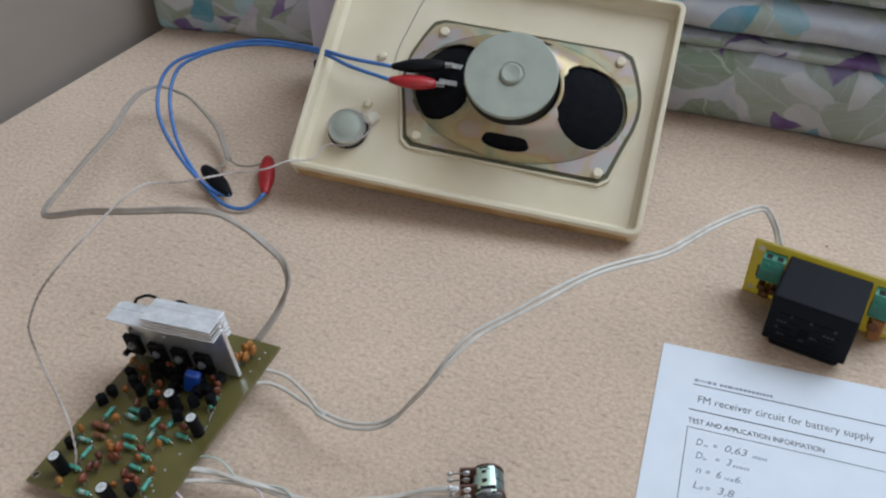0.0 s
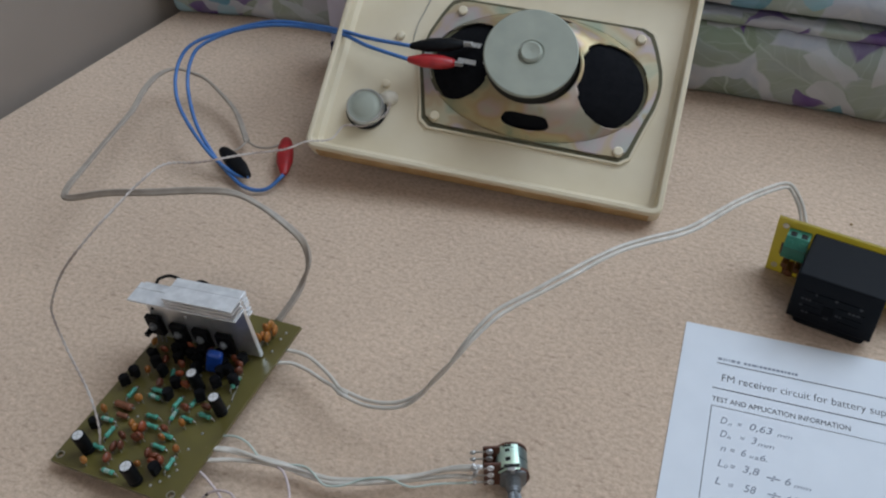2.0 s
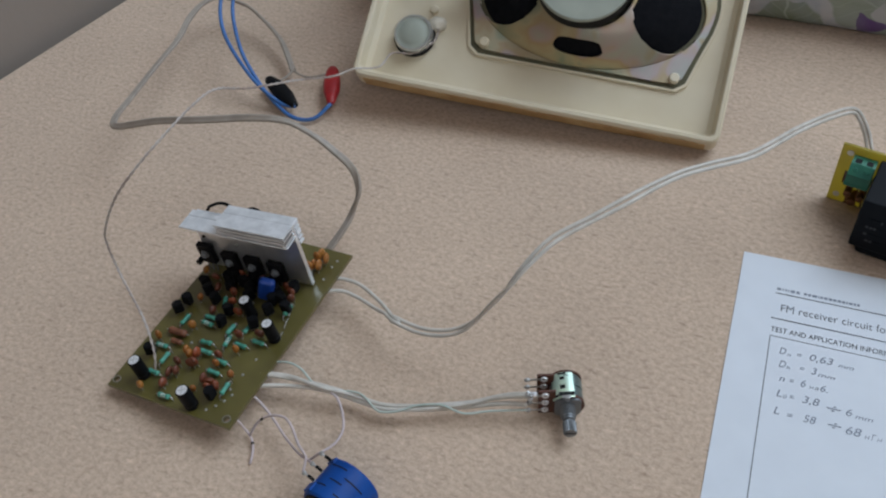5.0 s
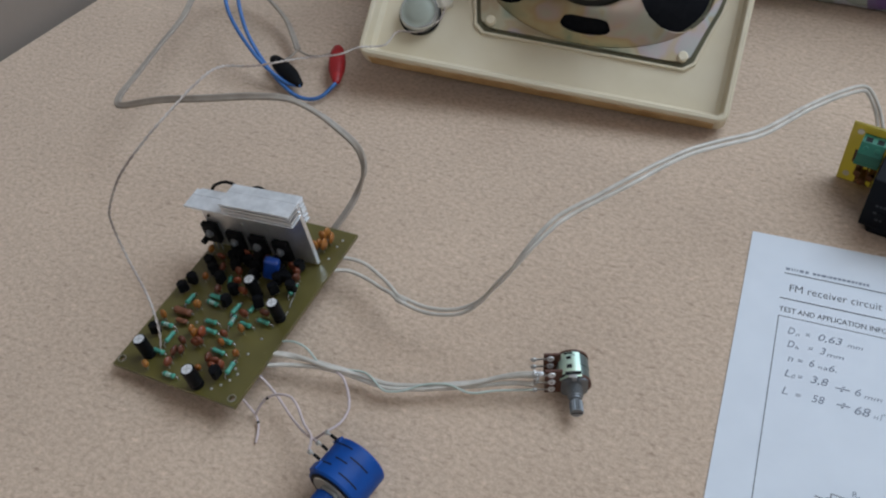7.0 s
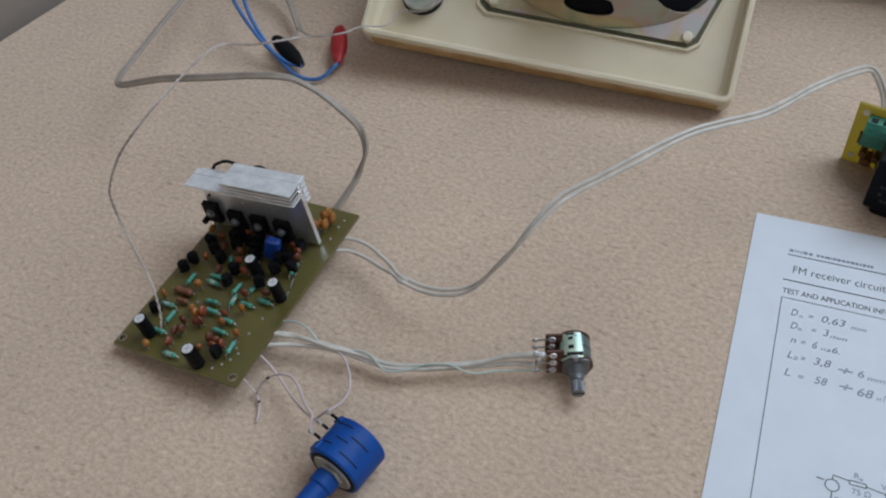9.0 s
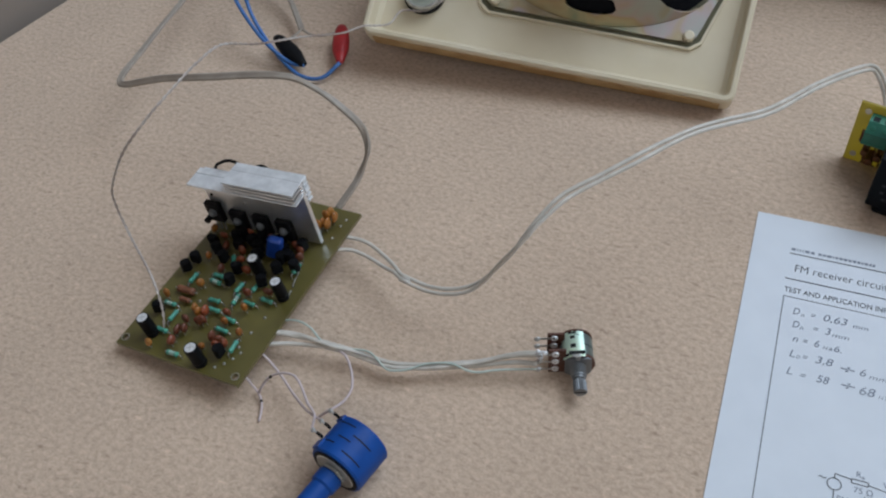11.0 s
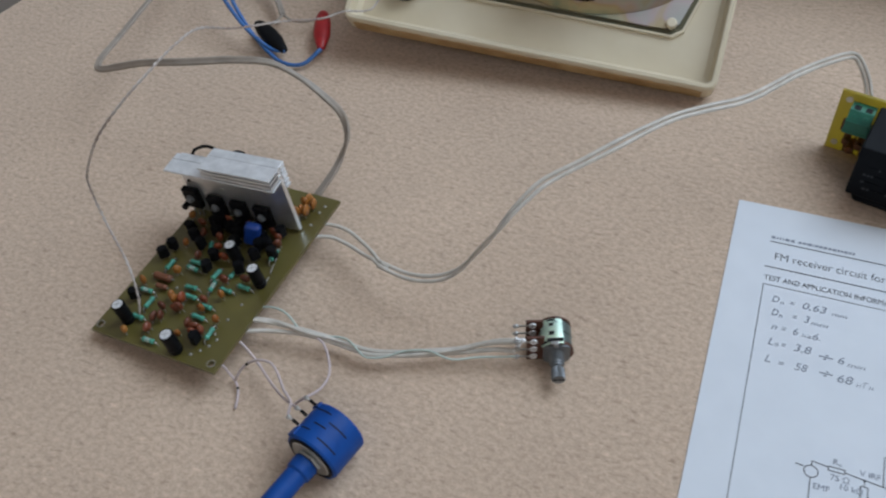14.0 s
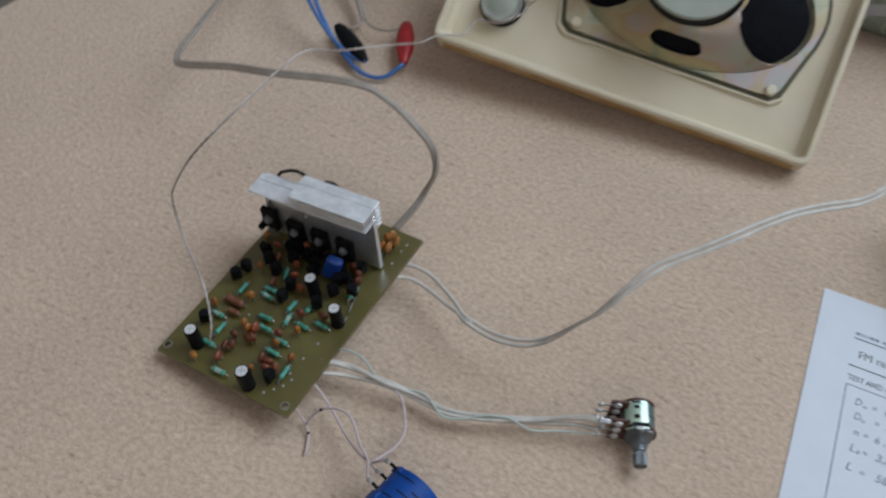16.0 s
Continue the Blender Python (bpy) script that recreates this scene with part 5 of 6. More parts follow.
# ---- leads and cables ----
def ribbon(points, turns, r, web=0.78, step=0.002):
    """Flat twin flex: two round cores moulded side by side, its flat face turned by the degrees given along the way."""
    bm = bmesh.new()
    knots = [Vector(p) for p in points]
    line = smooth_line(points, step)
    up = Vector((0, 0, 1))
    # share of the way at each knot, to spread the turns
    way, run = [0.0], [0.0]
    for p, q in zip(knots, knots[1:]):
        way.append(way[-1] + (q - p).length)
    for p, q in zip(line, line[1:]):
        run.append(run[-1] + (q - p).length)
    section = []
    for i in range(9):
        g = radians(-135 + 270 * i / 8)
        section.append((1.0 + math.cos(g), math.sin(g)))
    section.append((0.0, web))
    section += [(-x, -y) for x, y in section[:9]]
    section.append((0.0, -web))
    rings = []
    for i, q in enumerate(line):
        d = (line[min(i + 1, len(line) - 1)] - line[max(i - 1, 0)]).normalized()
        side = d.cross(up)
        side = side.normalized() if side.length > 0.05 else Vector((1, 0, 0))
        top = side.cross(d).normalized()
        g = radians(float(np.interp(run[i] / run[-1], [k / way[-1] for k in way], turns)))
        ax, ay = side * math.cos(g) + top * math.sin(g), top * math.cos(g) - side * math.sin(g)
        c = q + Vector((noise.noise(q * 80), noise.noise(q * 80 + Vector((5, 0, 0))), 0)) * 0.0003
        rings.append([bm.verts.new(c + (ax * x + ay * y) * r) for x, y in section])
    for p, q in zip(rings, rings[1:]):
        for j in range(len(section)):
            k = (j + 1) % len(section)
            bm.faces.new((p[j], p[k], q[k], q[j]))
    bm.faces.new(rings[0])
    bm.faces.new(rings[-1][::-1])
    bmesh.ops.recalc_face_normals(bm, faces=bm.faces)
    return bm


def twin_cores(points, turns, r, step=0.002):
    """Two cores that lie loosely side by side, touching here and parting there, turned by the degrees given along the way."""
    line = smooth_line(points, step)
    knots = [Vector(p) for p in points]
    way = [0.0]
    for p, q in zip(knots, knots[1:]):
        way.append(way[-1] + (q - p).length)
    run = [0.0]
    for p, q in zip(line, line[1:]):
        run.append(run[-1] + (q - p).length)
    pair = ([], [])
    for i, q in enumerate(line):
        d = (line[min(i + 1, len(line) - 1)] - line[max(i - 1, 0)]).normalized()
        side = d.cross(Vector((0, 0, 1)))
        side = side.normalized() if side.length > 0.05 else Vector((1, 0, 0))
        top = side.cross(d).normalized()
        g = radians(float(np.interp(run[i] / run[-1], [k / way[-1] for k in way], turns)))
        gap = r * (1.10 + 0.55 * max(0.0, noise.noise(Vector((run[i] * 38, 2.7, 0))) + 0.15))
        for sign, out in zip((1, -1), pair):
            out.append(tuple(q + (side * math.cos(g) + top * math.sin(g)) * gap * sign))
    return [tube(out, r, 10, step=step) for out in pair]


def build_cables():
    grey = [(-0.1684, 0.2495, 0.0057), (-0.1641, 0.2608, 0.0114), (-0.1625, 0.2682, 0.0159), (-0.1601, 0.2718, 0.0241), (-0.1617, 0.2757, 0.0291), (-0.1653, 0.2774, 0.0356), (-0.1754, 0.2779, 0.0447), (-0.1837, 0.2788, 0.0488), (-0.1926, 0.2803, 0.0512), (-0.2005, 0.2795, 0.0527), (-0.2139, 0.2772, 0.0523), (-0.2406, 0.2711, 0.0501), (-0.2574, 0.2715, 0.0461), (-0.2748, 0.2714, 0.0402), (-0.2856, 0.2728, 0.0355)]
    grey += [(-0.2914, 0.2753, 0.0337), (-0.2974, 0.2875, 0.0307), (-0.3022, 0.3052, 0.0274), (-0.3076, 0.3416, 0.025), (-0.3104, 0.3628, 0.0238), (-0.3168, 0.3846, 0.0224), (-0.319, 0.4036, 0.0211), (-0.3137, 0.4143, 0.02), (-0.3027, 0.4148, 0.0183), (-0.2904, 0.4126, 0.0157), (-0.2654, 0.3959, 0.0104), (-0.2531, 0.3819, 0.0079), (-0.2468, 0.374, 0.0066)]
    turns = [0, 5, 15, 40, 40, 25, 0, -25, -10, 25, 45, 45, 45, 45, 30, 10, 0, 10, 20, 0, -20, 0, 20, 45, 60, 40, 20, 0]
    cable = thing("speaker_cable", "grey flat twin cable sagging across the cover", "cable")
    part("flex", ribbon(grey, turns, 0.00088), GREY_VINYL, cable, smooth=True)
    part("stripped_end", tube([(-0.2468, 0.3740, 0.0064), (-0.2487, 0.3663, 0.0060), (-0.2535, 0.3600, 0.0058)], 0.0006, 8), GREY_VINYL, cable)
    part("stripped_end", tube([(-0.2468, 0.3740, 0.0064), (-0.2380, 0.3702, 0.0066), (-0.2299, 0.3719, 0.0070), (-0.2240, 0.3775, 0.0075)], 0.0006, 8), GREY_VINYL, cable)

    # flat twin flex whose two cores part before the board
    white = [(-0.1206, 0.2128, 0.0172), (-0.1067, 0.2094, 0.0184), (-0.0946, 0.2099, 0.021), (-0.086, 0.2122, 0.0265), (-0.0785, 0.2136, 0.0382), (-0.0717, 0.2147, 0.0498), (-0.0666, 0.2201, 0.0574), (-0.0606, 0.2295, 0.0619), (-0.0556, 0.2355, 0.0635), (-0.0468, 0.2439, 0.0657), (-0.038, 0.253, 0.0676), (-0.0293, 0.2636, 0.0683)]
    white += [(-0.0201, 0.2738, 0.0685), (-0.0103, 0.2841, 0.0665), (-0.0001, 0.2938, 0.0644), (0.006, 0.3012, 0.063), (0.0121, 0.3133, 0.0596), (0.0207, 0.3288, 0.0563), (0.0322, 0.346, 0.0524), (0.0423, 0.3607, 0.0471), (0.0468, 0.3627, 0.0432), (0.0516, 0.3597, 0.0366), (0.0542, 0.3545, 0.0315)]
    turns = [-20, -30, -30, 10, 35, 35, 20, -10, -40, -50, -45, -40, -40, -40, -45, -45, -45, -30, -45, -50, -45, -40, -40]
    root = thing("power_cable", "white flat twin flex from the board to the power module", "cable")
    for bm in twin_cores(white, turns, 0.00080):
        part("core", bm, WHITE_VINYL, root, smooth=True)
    for line in ([(-0.1640, 0.2290, 0.0105), (-0.156, 0.2301, 0.0118), (-0.152, 0.2314, 0.0115), (-0.1433, 0.2305, 0.012), (-0.1322, 0.2238, 0.0135), (-0.1250, 0.2175, 0.0160), (-0.1206, 0.2136, 0.0174), (-0.1160, 0.2119, 0.0178)],
                 [(-0.1640, 0.2205, 0.0100), (-0.1557, 0.2230, 0.0112), (-0.1494, 0.2256, 0.0105), (-0.1405, 0.2238, 0.011), (-0.1303, 0.2185, 0.0130), (-0.1250, 0.2155, 0.0155), (-0.1206, 0.2122, 0.0170), (-0.1160, 0.2105, 0.0176)]):
        part("core", tube(line, 0.00085, 8, wobble=0.0004), WHITE_VINYL, root, smooth=True)

    # loose loom from the board to the two-gang control
    loom = [(-0.1376, 0.1778, 0.0088), (-0.1253, 0.1791, 0.0062), (-0.1123, 0.1782, 0.0062), (-0.1010, 0.1810, 0.0062), (-0.0902, 0.1850, 0.0062), (-0.0797, 0.1898, 0.0062), (-0.0702, 0.1960, 0.0057)]
    root = thing("control_cable", "loose bundle of white wires with one mint strand", "cable")
    starts = ([(-0.1650, 0.1765, 0.0105), (-0.1604, 0.1774, 0.0110), (-0.1500, 0.1790, 0.0095)], [(-0.1650, 0.1742, 0.0102), (-0.1603, 0.1750, 0.0107), (-0.1497, 0.1771, 0.0090)], [(-0.1650, 0.1695, 0.0098), (-0.1605, 0.1708, 0.0103), (-0.1496, 0.1758, 0.0085)])
    for i, start in enumerate(starts):
        end = POT_M @ Vector(((0.0152, 0.0066, 0.0050), (0.0152, 0.0022, 0.0050), (0.0150, 0.0046, 0.0036))[i])
        near = Vector(loom[-1]) * 0.35 + end * 0.65 + POT_SIDE * 0.004
        part("wire", tube(start + loom[:-1] + [tuple(near), tuple(end)], 0.00092, 8, side=0.0009, twist=6, phase=i * 2.1, wobble=0.0005, step=0.0015), WHITE_VINYL, root, smooth=True)
    mint = [(-0.1640, 0.1805, 0.0112), (-0.1591, 0.1820, 0.0118), (-0.1533, 0.1822, 0.0135), (-0.1476, 0.1815, 0.0125), (-0.1418, 0.1787, 0.0094), (-0.1370, 0.1777, 0.0076), (-0.1303, 0.1793, 0.0079), (-0.1217, 0.1801, 0.0082), (-0.1135, 0.1757, 0.0072), (-0.1099, 0.1759, 0.0067), (-0.1045, 0.1778, 0.0072), (-0.0985, 0.1817, 0.0082), (-0.0900, 0.1847, 0.0082), (-0.0826, 0.1843, 0.0072), (-0.0782, 0.1852, 0.0067), (-0.0711, 0.1890, 0.0062)]
    part("wire", tube(mint + [tuple(POT_M @ Vector((0.0152, -0.0024, 0.0050)))], 0.00046, 8, step=0.0015), MINT_VINYL, root, "thin mint-green strand", smooth=True)

    # thin pinkish wires to the ten-turn control
    root = thing("thin_wire", "thin pale pink wires curling to the blue control", "wire")
    part("wire", tube([(-0.1670, 0.1655, 0.0100), (-0.1627, 0.1658, 0.0103), (-0.1581, 0.1646, 0.0080), (-0.1511, 0.1607, 0.0060), (-0.1421, 0.1541, 0.0060), (-0.1328, 0.1476, 0.0095), (-0.1275, 0.1450, 0.0120), heli_tip(-0.0010)], 0.0005, 8), PINK_VINYL, root, smooth=True)
    part("wire", tube([(-0.1330, 0.1768, 0.0085), (-0.1299, 0.1758, 0.0080), (-0.1261, 0.1715, 0.0060), (-0.1229, 0.1650, 0.0050), (-0.1226, 0.1570, 0.0070), (-0.1247, 0.1493, 0.0110), (-0.1262, 0.1453, 0.0125), heli_tip(-0.0060)], 0.0005, 8), PINK_VINYL, root, smooth=True)
    part("wire", tube([(-0.1650, 0.1535, 0.0092), (-0.1622, 0.1539, 0.0090), (-0.1607, 0.1539, 0.0050), (-0.1584, 0.1531, 0.0025), (-0.1553, 0.1502, 0.0015), (-0.1534, 0.1458, 0.0010), (-0.1524, 0.1421, 0.0010)], 0.0005, 8), PINK_VINYL, root, smooth=True)
    part("wire", tube([(-0.1574, 0.1525, 0.0030), (-0.1560, 0.1558, 0.0060), (-0.1532, 0.1579, 0.0090), (-0.1481, 0.1587, 0.0120), (-0.1426, 0.1581, 0.0135), (-0.1379, 0.1546, 0.0130), (-0.1334, 0.1497, 0.0115), (-0.1287, 0.1460, 0.0120), heli_tip(0.0034)], 0.0005, 8), PINK_VINYL, root, smooth=True)

    # two dark marks on the insulation
    for p, q in (((-0.1540, 0.1574, 0.0082), (-0.1530, 0.1580, 0.0091)), ((-0.1556, 0.1506, 0.0016), (-0.1551, 0.1498, 0.0015))):
        part("mark", rod(p, q, 0.00056, 8), FERRITE, root)

    build_thin_aerial()


def build_thin_aerial():
    root = thing("enamelled_wire", "thin twisted enamelled wires arching from the board to the lid", "wire")
    line = THIN
    for k in (0.0, math.pi):
        part("strand", tube(line, 0.00032, 6, side=0.00030, twist=160, phase=k, step=0.0008), ENAMEL, root, smooth=True)


THIN = [(-0.2058, 0.1632, 0.007), (-0.2061, 0.1637, 0.0075), (-0.2067, 0.1676, 0.013), (-0.2093, 0.1718, 0.018), (-0.2151, 0.1779, 0.025), (-0.2301, 0.1894, 0.032), (-0.2361, 0.1947, 0.045), (-0.2343, 0.196, 0.054), (-0.2276, 0.2011, 0.068), (-0.2202, 0.2121, 0.078), (-0.2154, 0.2257, 0.083), (-0.2117, 0.2406, 0.086), (-0.209, 0.2548, 0.085), (-0.2048, 0.2725, 0.074), (-0.1961, 0.295, 0.064), (-0.1908, 0.3201, 0.05), (-0.1889, 0.3388, 0.042), (-0.1821, 0.3529, 0.035)]
THIN += [tuple(LID @ Vector(p)) for p in ((0.0184, 0.0154, 0.012), (0.0287, 0.0184, 0.0095), (0.0376, 0.0273, 0.0080), (0.0387, 0.0371, 0.0075))]


def boot_mesh(length, r):
    """A soft clip boot: a flattened spindle, split at its mouth."""
    bm = bmesh.new()
    prof = [(0.25, 0.0), (0.42, 0.02), (0.62, 0.14), (0.95, 0.34), (1.0, 0.55), (0.92, 0.75), (0.70, 0.92), (0.48, 1.0)]
    lathe([(0, 0)] + [(r * a, length * b) for a, b in prof] + [(0, length)], 20, bm)
    for v in bm.verts:
        v.co.y *= 0.72
    return bm


def build_crumb():
    root = thing("crumb", "tiny dark crumb lying on the beige cover", "crumb", pose(0.083, 0.400, 0.0004))
    bm = bmesh.new()
    bmesh.ops.create_icosphere(bm, subdivisions=2, radius=1)
    for v in bm.verts:
        k = 1 + 0.35 * noise.noise(v.co * 1.9)
        v.co = Vector((v.co.x * 0.0008 * k, v.co.y * 0.0005 * k, v.co.z * 0.0004 * k))
    part("grain", bm, YELLOW_BROWN, root, smooth=True)


def build_alligator_leads():
    ends = (
        ("black", BLACK, (-0.2560, 0.3620, 0.0075), (-0.2305, 0.3440, 0.0065), (0.0440, 0.0642, 0.0195), (0.0724, 0.0703, 0.0200)),
        ("red", RED_RUBBER, (-0.2245, 0.3800, 0.0080), (-0.2120, 0.3500, 0.0075), (0.0446, 0.0564, 0.0195), (0.0702, 0.0589, 0.0195)),
    )
    lines = (
        [(-0.2305, 0.344, 0.0065), (-0.2414, 0.3455, 0.006), (-0.2585, 0.3511, 0.014), (-0.2805, 0.367, 0.024), (-0.2915, 0.3814, 0.032), (-0.2948, 0.396, 0.04), (-0.2895, 0.4068, 0.046), (-0.2718, 0.4188, 0.05), (-0.2491, 0.4274, 0.054), (-0.2243, 0.4249, 0.0571), (-0.1986, 0.4155, 0.0618), (-0.1810, 0.4100, 0.0630)],
        [(-0.212, 0.35, 0.0075), (-0.2189, 0.3408, 0.003), (-0.2299, 0.3387, 0.003), (-0.243, 0.3448, 0.005), (-0.2559, 0.3519, 0.012), (-0.271, 0.364, 0.022), (-0.2845, 0.3833, 0.032), (-0.2884, 0.3978, 0.04), (-0.2851, 0.4072, 0.045), (-0.2693, 0.4182, 0.05), (-0.2473, 0.4238, 0.054), (-0.2238, 0.4235, 0.0561), (-0.1981, 0.4140, 0.0606), (-0.1800, 0.4065, 0.0602)],
    )
    for (tone, mat, tip, tail, back, front), line in zip(ends, lines):
        b3, f3 = LID @ Vector(back), LID @ Vector(front)
        root = thing("test_lead", "blue test lead with %s rubber clip boots at both ends" % tone, "test lead", group="test leads")
        part("wire", tube(line + [tuple(b3)], 0.0011, 8), BLUE_VINYL, root, "blue insulated wire", smooth=True)
        for a, b, jaw in ((Vector(tail), Vector(tip), 0.001), (b3, f3, 0.0045)):
            m = Matrix.Translation(a) @ along(b - a)
            L = (b - a).length
            boot = part("clip_boot", boot_mesh(L, 0.0048), mat, root, "%s rubber clip boot" % tone, smooth=True, m=m)
            bm = box(-0.0011, -0.0011, L * 0.9, 0.0011, -0.0003, L + jaw, 0.0003)
            box(-0.0011, 0.0003, L * 0.9, 0.0011, 0.0011, L + jaw, 0.0003, bm=bm)
            part("jaw", bm, SOLDER, boot, "plated steel jaws")


# ---- printed sheet ----
SHEET = pose(0.0110, 0.3083, 0.0003)


def letters(text, x, y, size, mat, parent, name="lettering", width=None, shear=0.0, bold=0.0, align="LEFT"):
    """Text in the built-in font as a flat mesh just above the sheet."""
    cu = bpy.data.curves.new(name, "FONT")
    cu.body, cu.size, cu.shear, cu.offset, cu.align_x = text, size, shear, bold, align
    cu.resolution_u = 3
    tmp = bpy.data.objects.new(name, cu)
    scene.collection.objects.link(tmp)
    dg = bpy.context.evaluated_depsgraph_get()
    me = bpy.data.meshes.new_from_object(tmp.evaluated_get(dg))
    bpy.data.objects.remove(tmp)
    if width and len(me.vertices):
        xs = [v.co.x for v in me.vertices]
        k = width / (max(xs) - min(xs))
        for v in me.vertices:
            v.co.x *= k
    me.materials.clear()
    me.materials.append(mat)
    ob = new(name, me)
    ob.parent = parent
    ob.matrix_basis = pose(x, y, 0.00025)
    return ob


def build_sheet():
    root = thing("printed_sheet", "white printed data sheet with a circuit diagram and handwritten notes", "paper", SHEET)
    part("paper", box(0, -0.297, 0, 0.210, 0, 0.00012), PAPER, root)

    def bar(x0, y0, x1, y1, w, mat=INK, name="rule"):
        a, b = Vector((x0, y0, 0)), Vector((x1, y1, 0))
        d = (b - a).normalized()
        s = Vector((-d.y, d.x, 0)) * w / 2
        bm = bmesh.new()
        z = Vector((0, 0, 0.00023))
        bm.faces.new([bm.verts.new(p + z) for p in (a - s, b - s, b + s, a + s)])
        return part(name, bm, mat, root)

    # running head: a maker's name, kept as plain bars
    x = 0.0160
    for w in (0.0017, 0.0005, 0.0005, 0.0005, 0.0018, 0.0014):
        bar(x, -0.0186, x + w, -0.0186, 0.0015, PENCIL, "faint_mark")
        x += w + 0.0006
    x += 0.001
    for w in (0.0014, 0.0012, 0.0020, 0.0005, 0.0012, 0.0014, 0.0014, 0.0014, 0.0014, 0.0012, 0.0008, 0.0014, 0.0010, 0.0010):
        bar(x, -0.0186, x + w, -0.0186, 0.0013, PENCIL, "faint_mark")
        x += w + 0.0004
    bar(0.0157, -0.0212, 0.195, -0.0212, 0.0005)
    letters("FM receiver circuit for battery supply", 0.0182, -0.0312, 0.0058, INK, root, width=0.0722, bold=-0.00005)
    bar(0.0152, -0.0357, 0.195, -0.0357, 0.0005)
    letters("TEST AND APPLICATION INFORMATION", 0.0156, -0.0430, 0.0038, INK, root, width=0.0555)
    bar(0.0158, -0.0455, 0.195, -0.0455, 0.0003)
    bar(0.0158, -0.0455, 0.0158, -0.200, 0.0003)
    # lines added by pen, sign by sign: text, place, height, width
    pen = (
        ("D", 0.0199, -0.0540, 1.0, 0.0026), ("n", 0.0231, -0.0544, 0.55, 0.0014), ("=", 0.0266, -0.0540, 0.8, 0.0019), ("0,63", 0.0314, -0.0541, 1.0, 0.0090), ("mm", 0.0427, -0.0543, 0.6, 0.0058),
        ("D", 0.0204, -0.0608, 1.0, 0.0026), ("h", 0.0233, -0.0611, 0.5, 0.0014), ("=", 0.0282, -0.0606, 0.8, 0.0019), ("3", 0.0328, -0.0608, 1.0, 0.0020), ("mm", 0.0354, -0.0612, 0.6, 0.0064),
        ("n", 0.0212, -0.0678, 0.9, 0.0020), ("=", 0.0249, -0.0678, 0.8, 0.0019), ("6", 0.0292, -0.0681, 1.0, 0.0018), ("H", 0.0327, -0.0682, 0.42, 0.0017), ("a", 0.0347, -0.0682, 0.6, 0.0015), ("6.", 0.0365, -0.0682, 0.9, 0.0028),
        ("L", 0.0207, -0.0755, 1.0, 0.0021), ("0", 0.0234, -0.0758, 0.55, 0.0013), ("=", 0.0256, -0.0756, 0.8, 0.0019), ("3,8", 0.0304, -0.0757, 1.0, 0.0064), ("\u00f7", 0.0384, -0.0776, 1.3, 0.0054), ("6", 0.0464, -0.0768, 1.0, 0.0022), ("mm", 0.0500, -0.0772, 0.6, 0.0064),
        ("L", 0.0205, -0.0840, 1.0, 0.0022), ("=", 0.0254, -0.0845, 0.8, 0.0022), ("58", 0.0316, -0.0845, 1.0, 0.0046), ("\u00f7", 0.0394, -0.0852, 1.3, 0.0050), ("68", 0.0467, -0.0853, 1.1, 0.0056), ("H", 0.0538, -0.0855, 0.5, 0.0017), ("\u0393", 0.0560, -0.0855, 0.8, 0.0018), ("H", 0.0582, -0.0855, 0.5, 0.0017),
    )
    for s, x, y, k, w in pen:
        letters(s, x, y, 0.0050 * k, PENCIL, root, "handwriting", width=w, shear=0.22)
    # circuit diagram
    t = 0.00035
    for q in ((0.0415, -0.1215, 0.0415, -0.1232), (0.0415, -0.1282, 0.0415, -0.150), (0.0415, -0.1215, 0.0470, -0.1222), (0.0525, -0.1228, 0.0760, -0.1258), (0.0650, -0.1125, 0.0650, -0.1245), (0.0650, -0.1125, 0.0745, -0.1135), (0.0758, -0.1136, 0.0900, -0.1152), (0.0590, -0.1238, 0.0590, -0.1262), (0.0750, -0.0915, 0.0750, -0.1025), (0.0750, -0.0915, 0.0990, -0.0940), (0.0750, -0.1025, 0.0792, -0.1030), (0.0803, -0.1031, 0.0900, -0.1040), (0.0745, -0.1115, 0.0745, -0.1153), (0.0757, -0.1117, 0.0757, -0.1155), (0.0792, -0.1012, 0.0792, -0.1048), (0.0803, -0.1013, 0.0803, -0.1049)):
        bar(*q, t, INK, "circuit_line")
    for x0, y0, x1, y1 in ((0.0470, -0.1234, 0.0525, -0.1218), (0.0578, -0.1310, 0.0602, -0.1262)):
        for q in ((x0, y0, x1, y0), (x0, y1, x1, y1), (x0, y0, x0, y1), (x1, y0, x1, y1)):
            bar(*q, t, INK, "circuit_line")
    part("source_circle", lathe([(0.0025, 0.00023), (0.00215, 0.00023)], 32, m=Matrix.Translation((0.0415, -0.1257, 0))), INK, root)
    part("node_dot", lathe([(0.0005, 0.00024), (0, 0.00024)], 16, m=Matrix.Translation((0.0590, -0.1238, 0))), INK, root)
    letters("~", 0.0360, -0.1255, 0.0050, INK, root)
    letters("R\u209b", 0.0482, -0.1205, 0.0032, PENCIL, root)
    letters("75 \u03a9", 0.0478, -0.1268, 0.0032, PENCIL, root)
    letters("V iRF", 0.0572, -0.1222, 0.0032, PENCIL, root)
    letters("EMF", 0.0425, -0.1320, 0.0032, PENCIL, root)
    letters("10 k\u03a9", 0.0508, -0.1296, 0.0032, PENCIL, root)
    letters("330 pF", 0.0728, -0.1104, 0.0032, PENCIL, root)
    letters("82 pF", 0.0715, -0.1220, 0.0032, PENCIL, root)
    letters("3.9 nF", 0.0768, -0.1005, 0.0032, PENCIL, root)


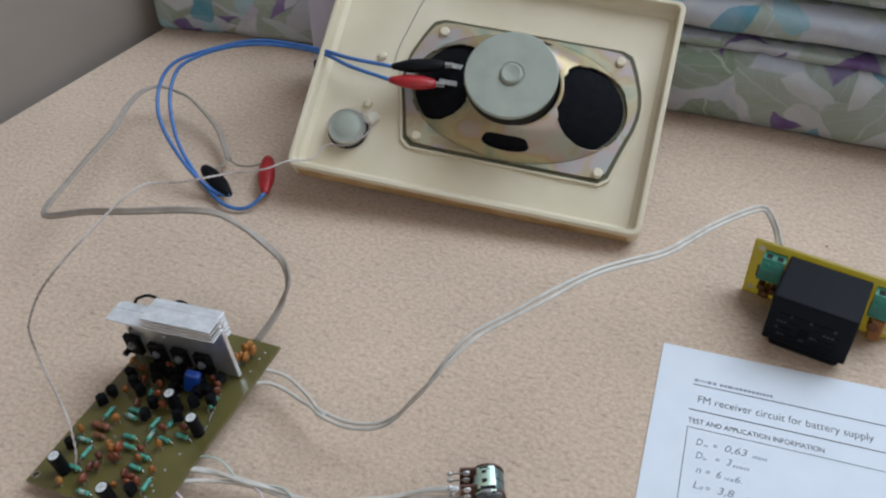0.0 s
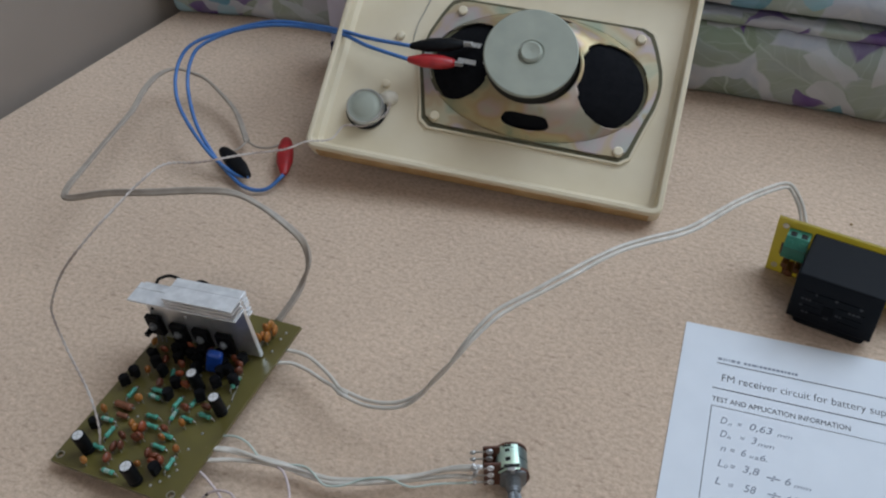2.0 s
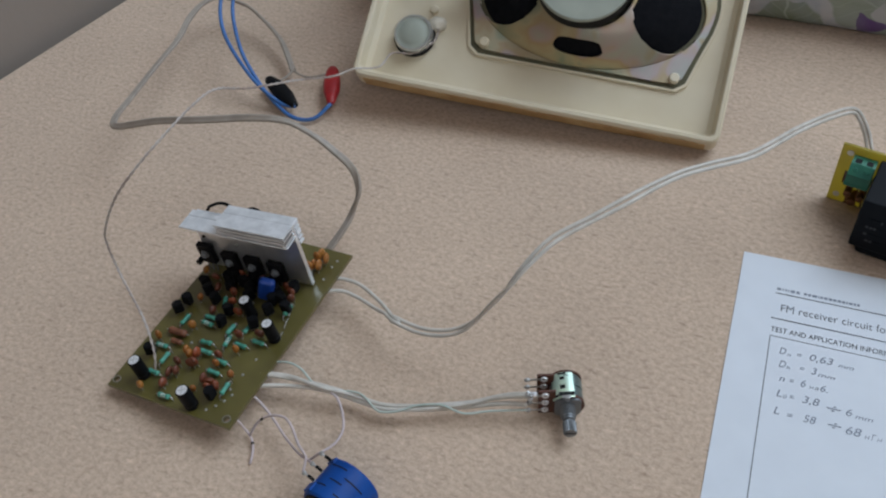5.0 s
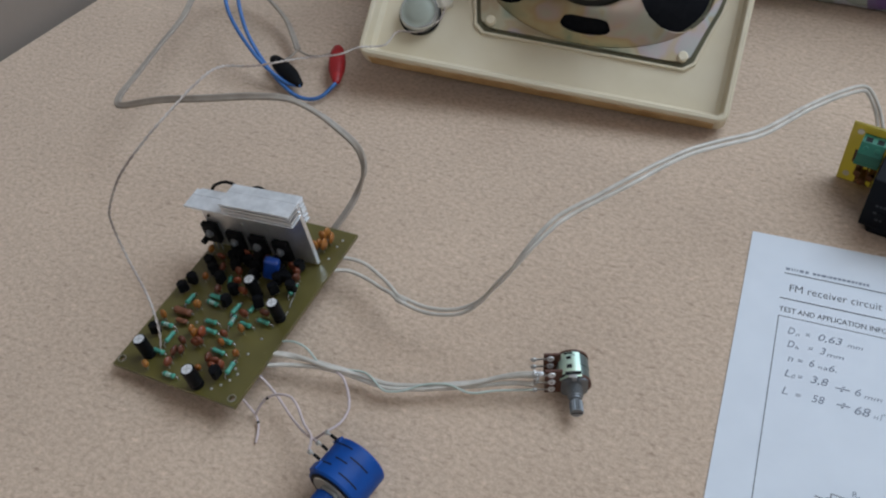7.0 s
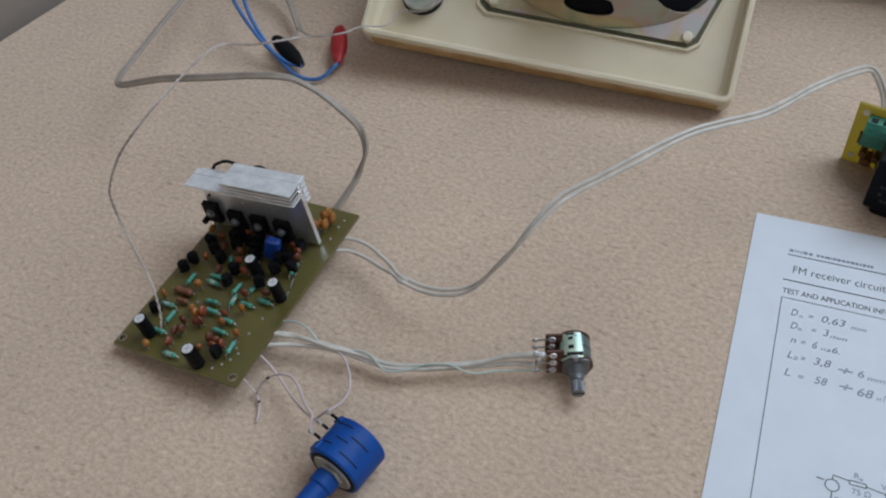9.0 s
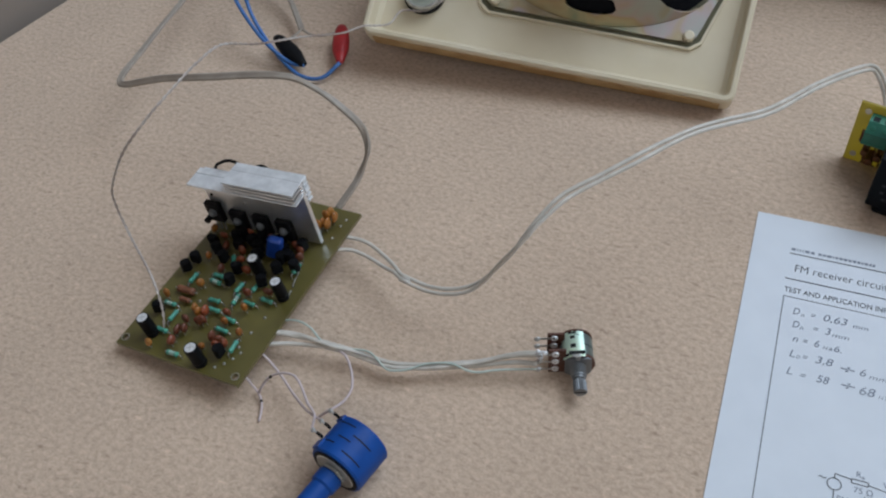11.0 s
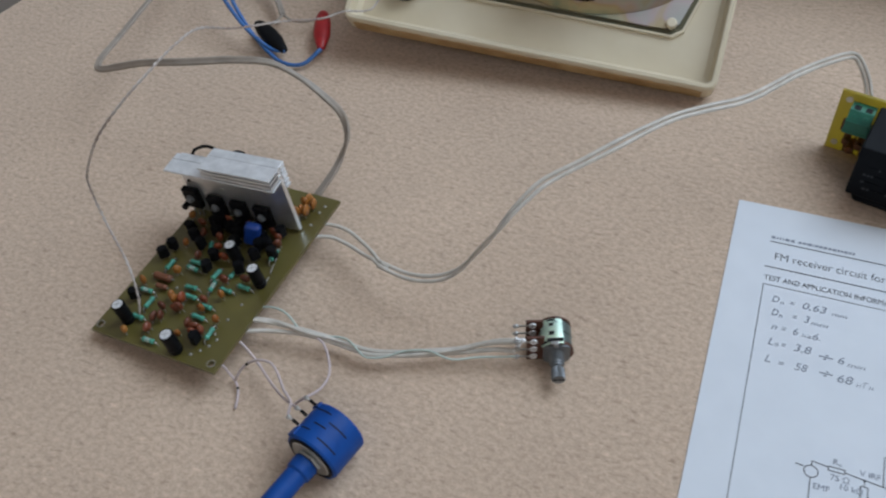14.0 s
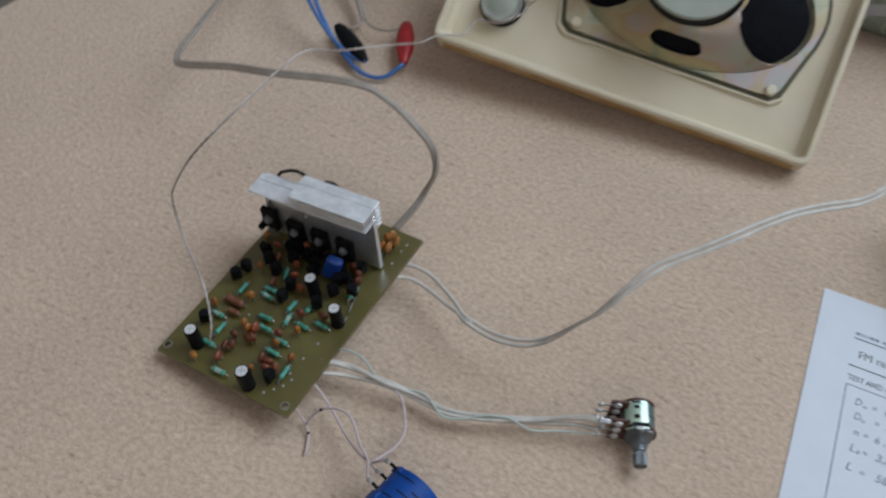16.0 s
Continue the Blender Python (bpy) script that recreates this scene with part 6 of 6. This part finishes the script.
build_setting()
build_bedding()
build_book()
build_lid()
build_speaker()
build_tweeter()
build_board()
build_potentiometer()
build_helical_pot()
build_power_module()
build_cables()
build_crumb()
build_alligator_leads()
build_sheet()
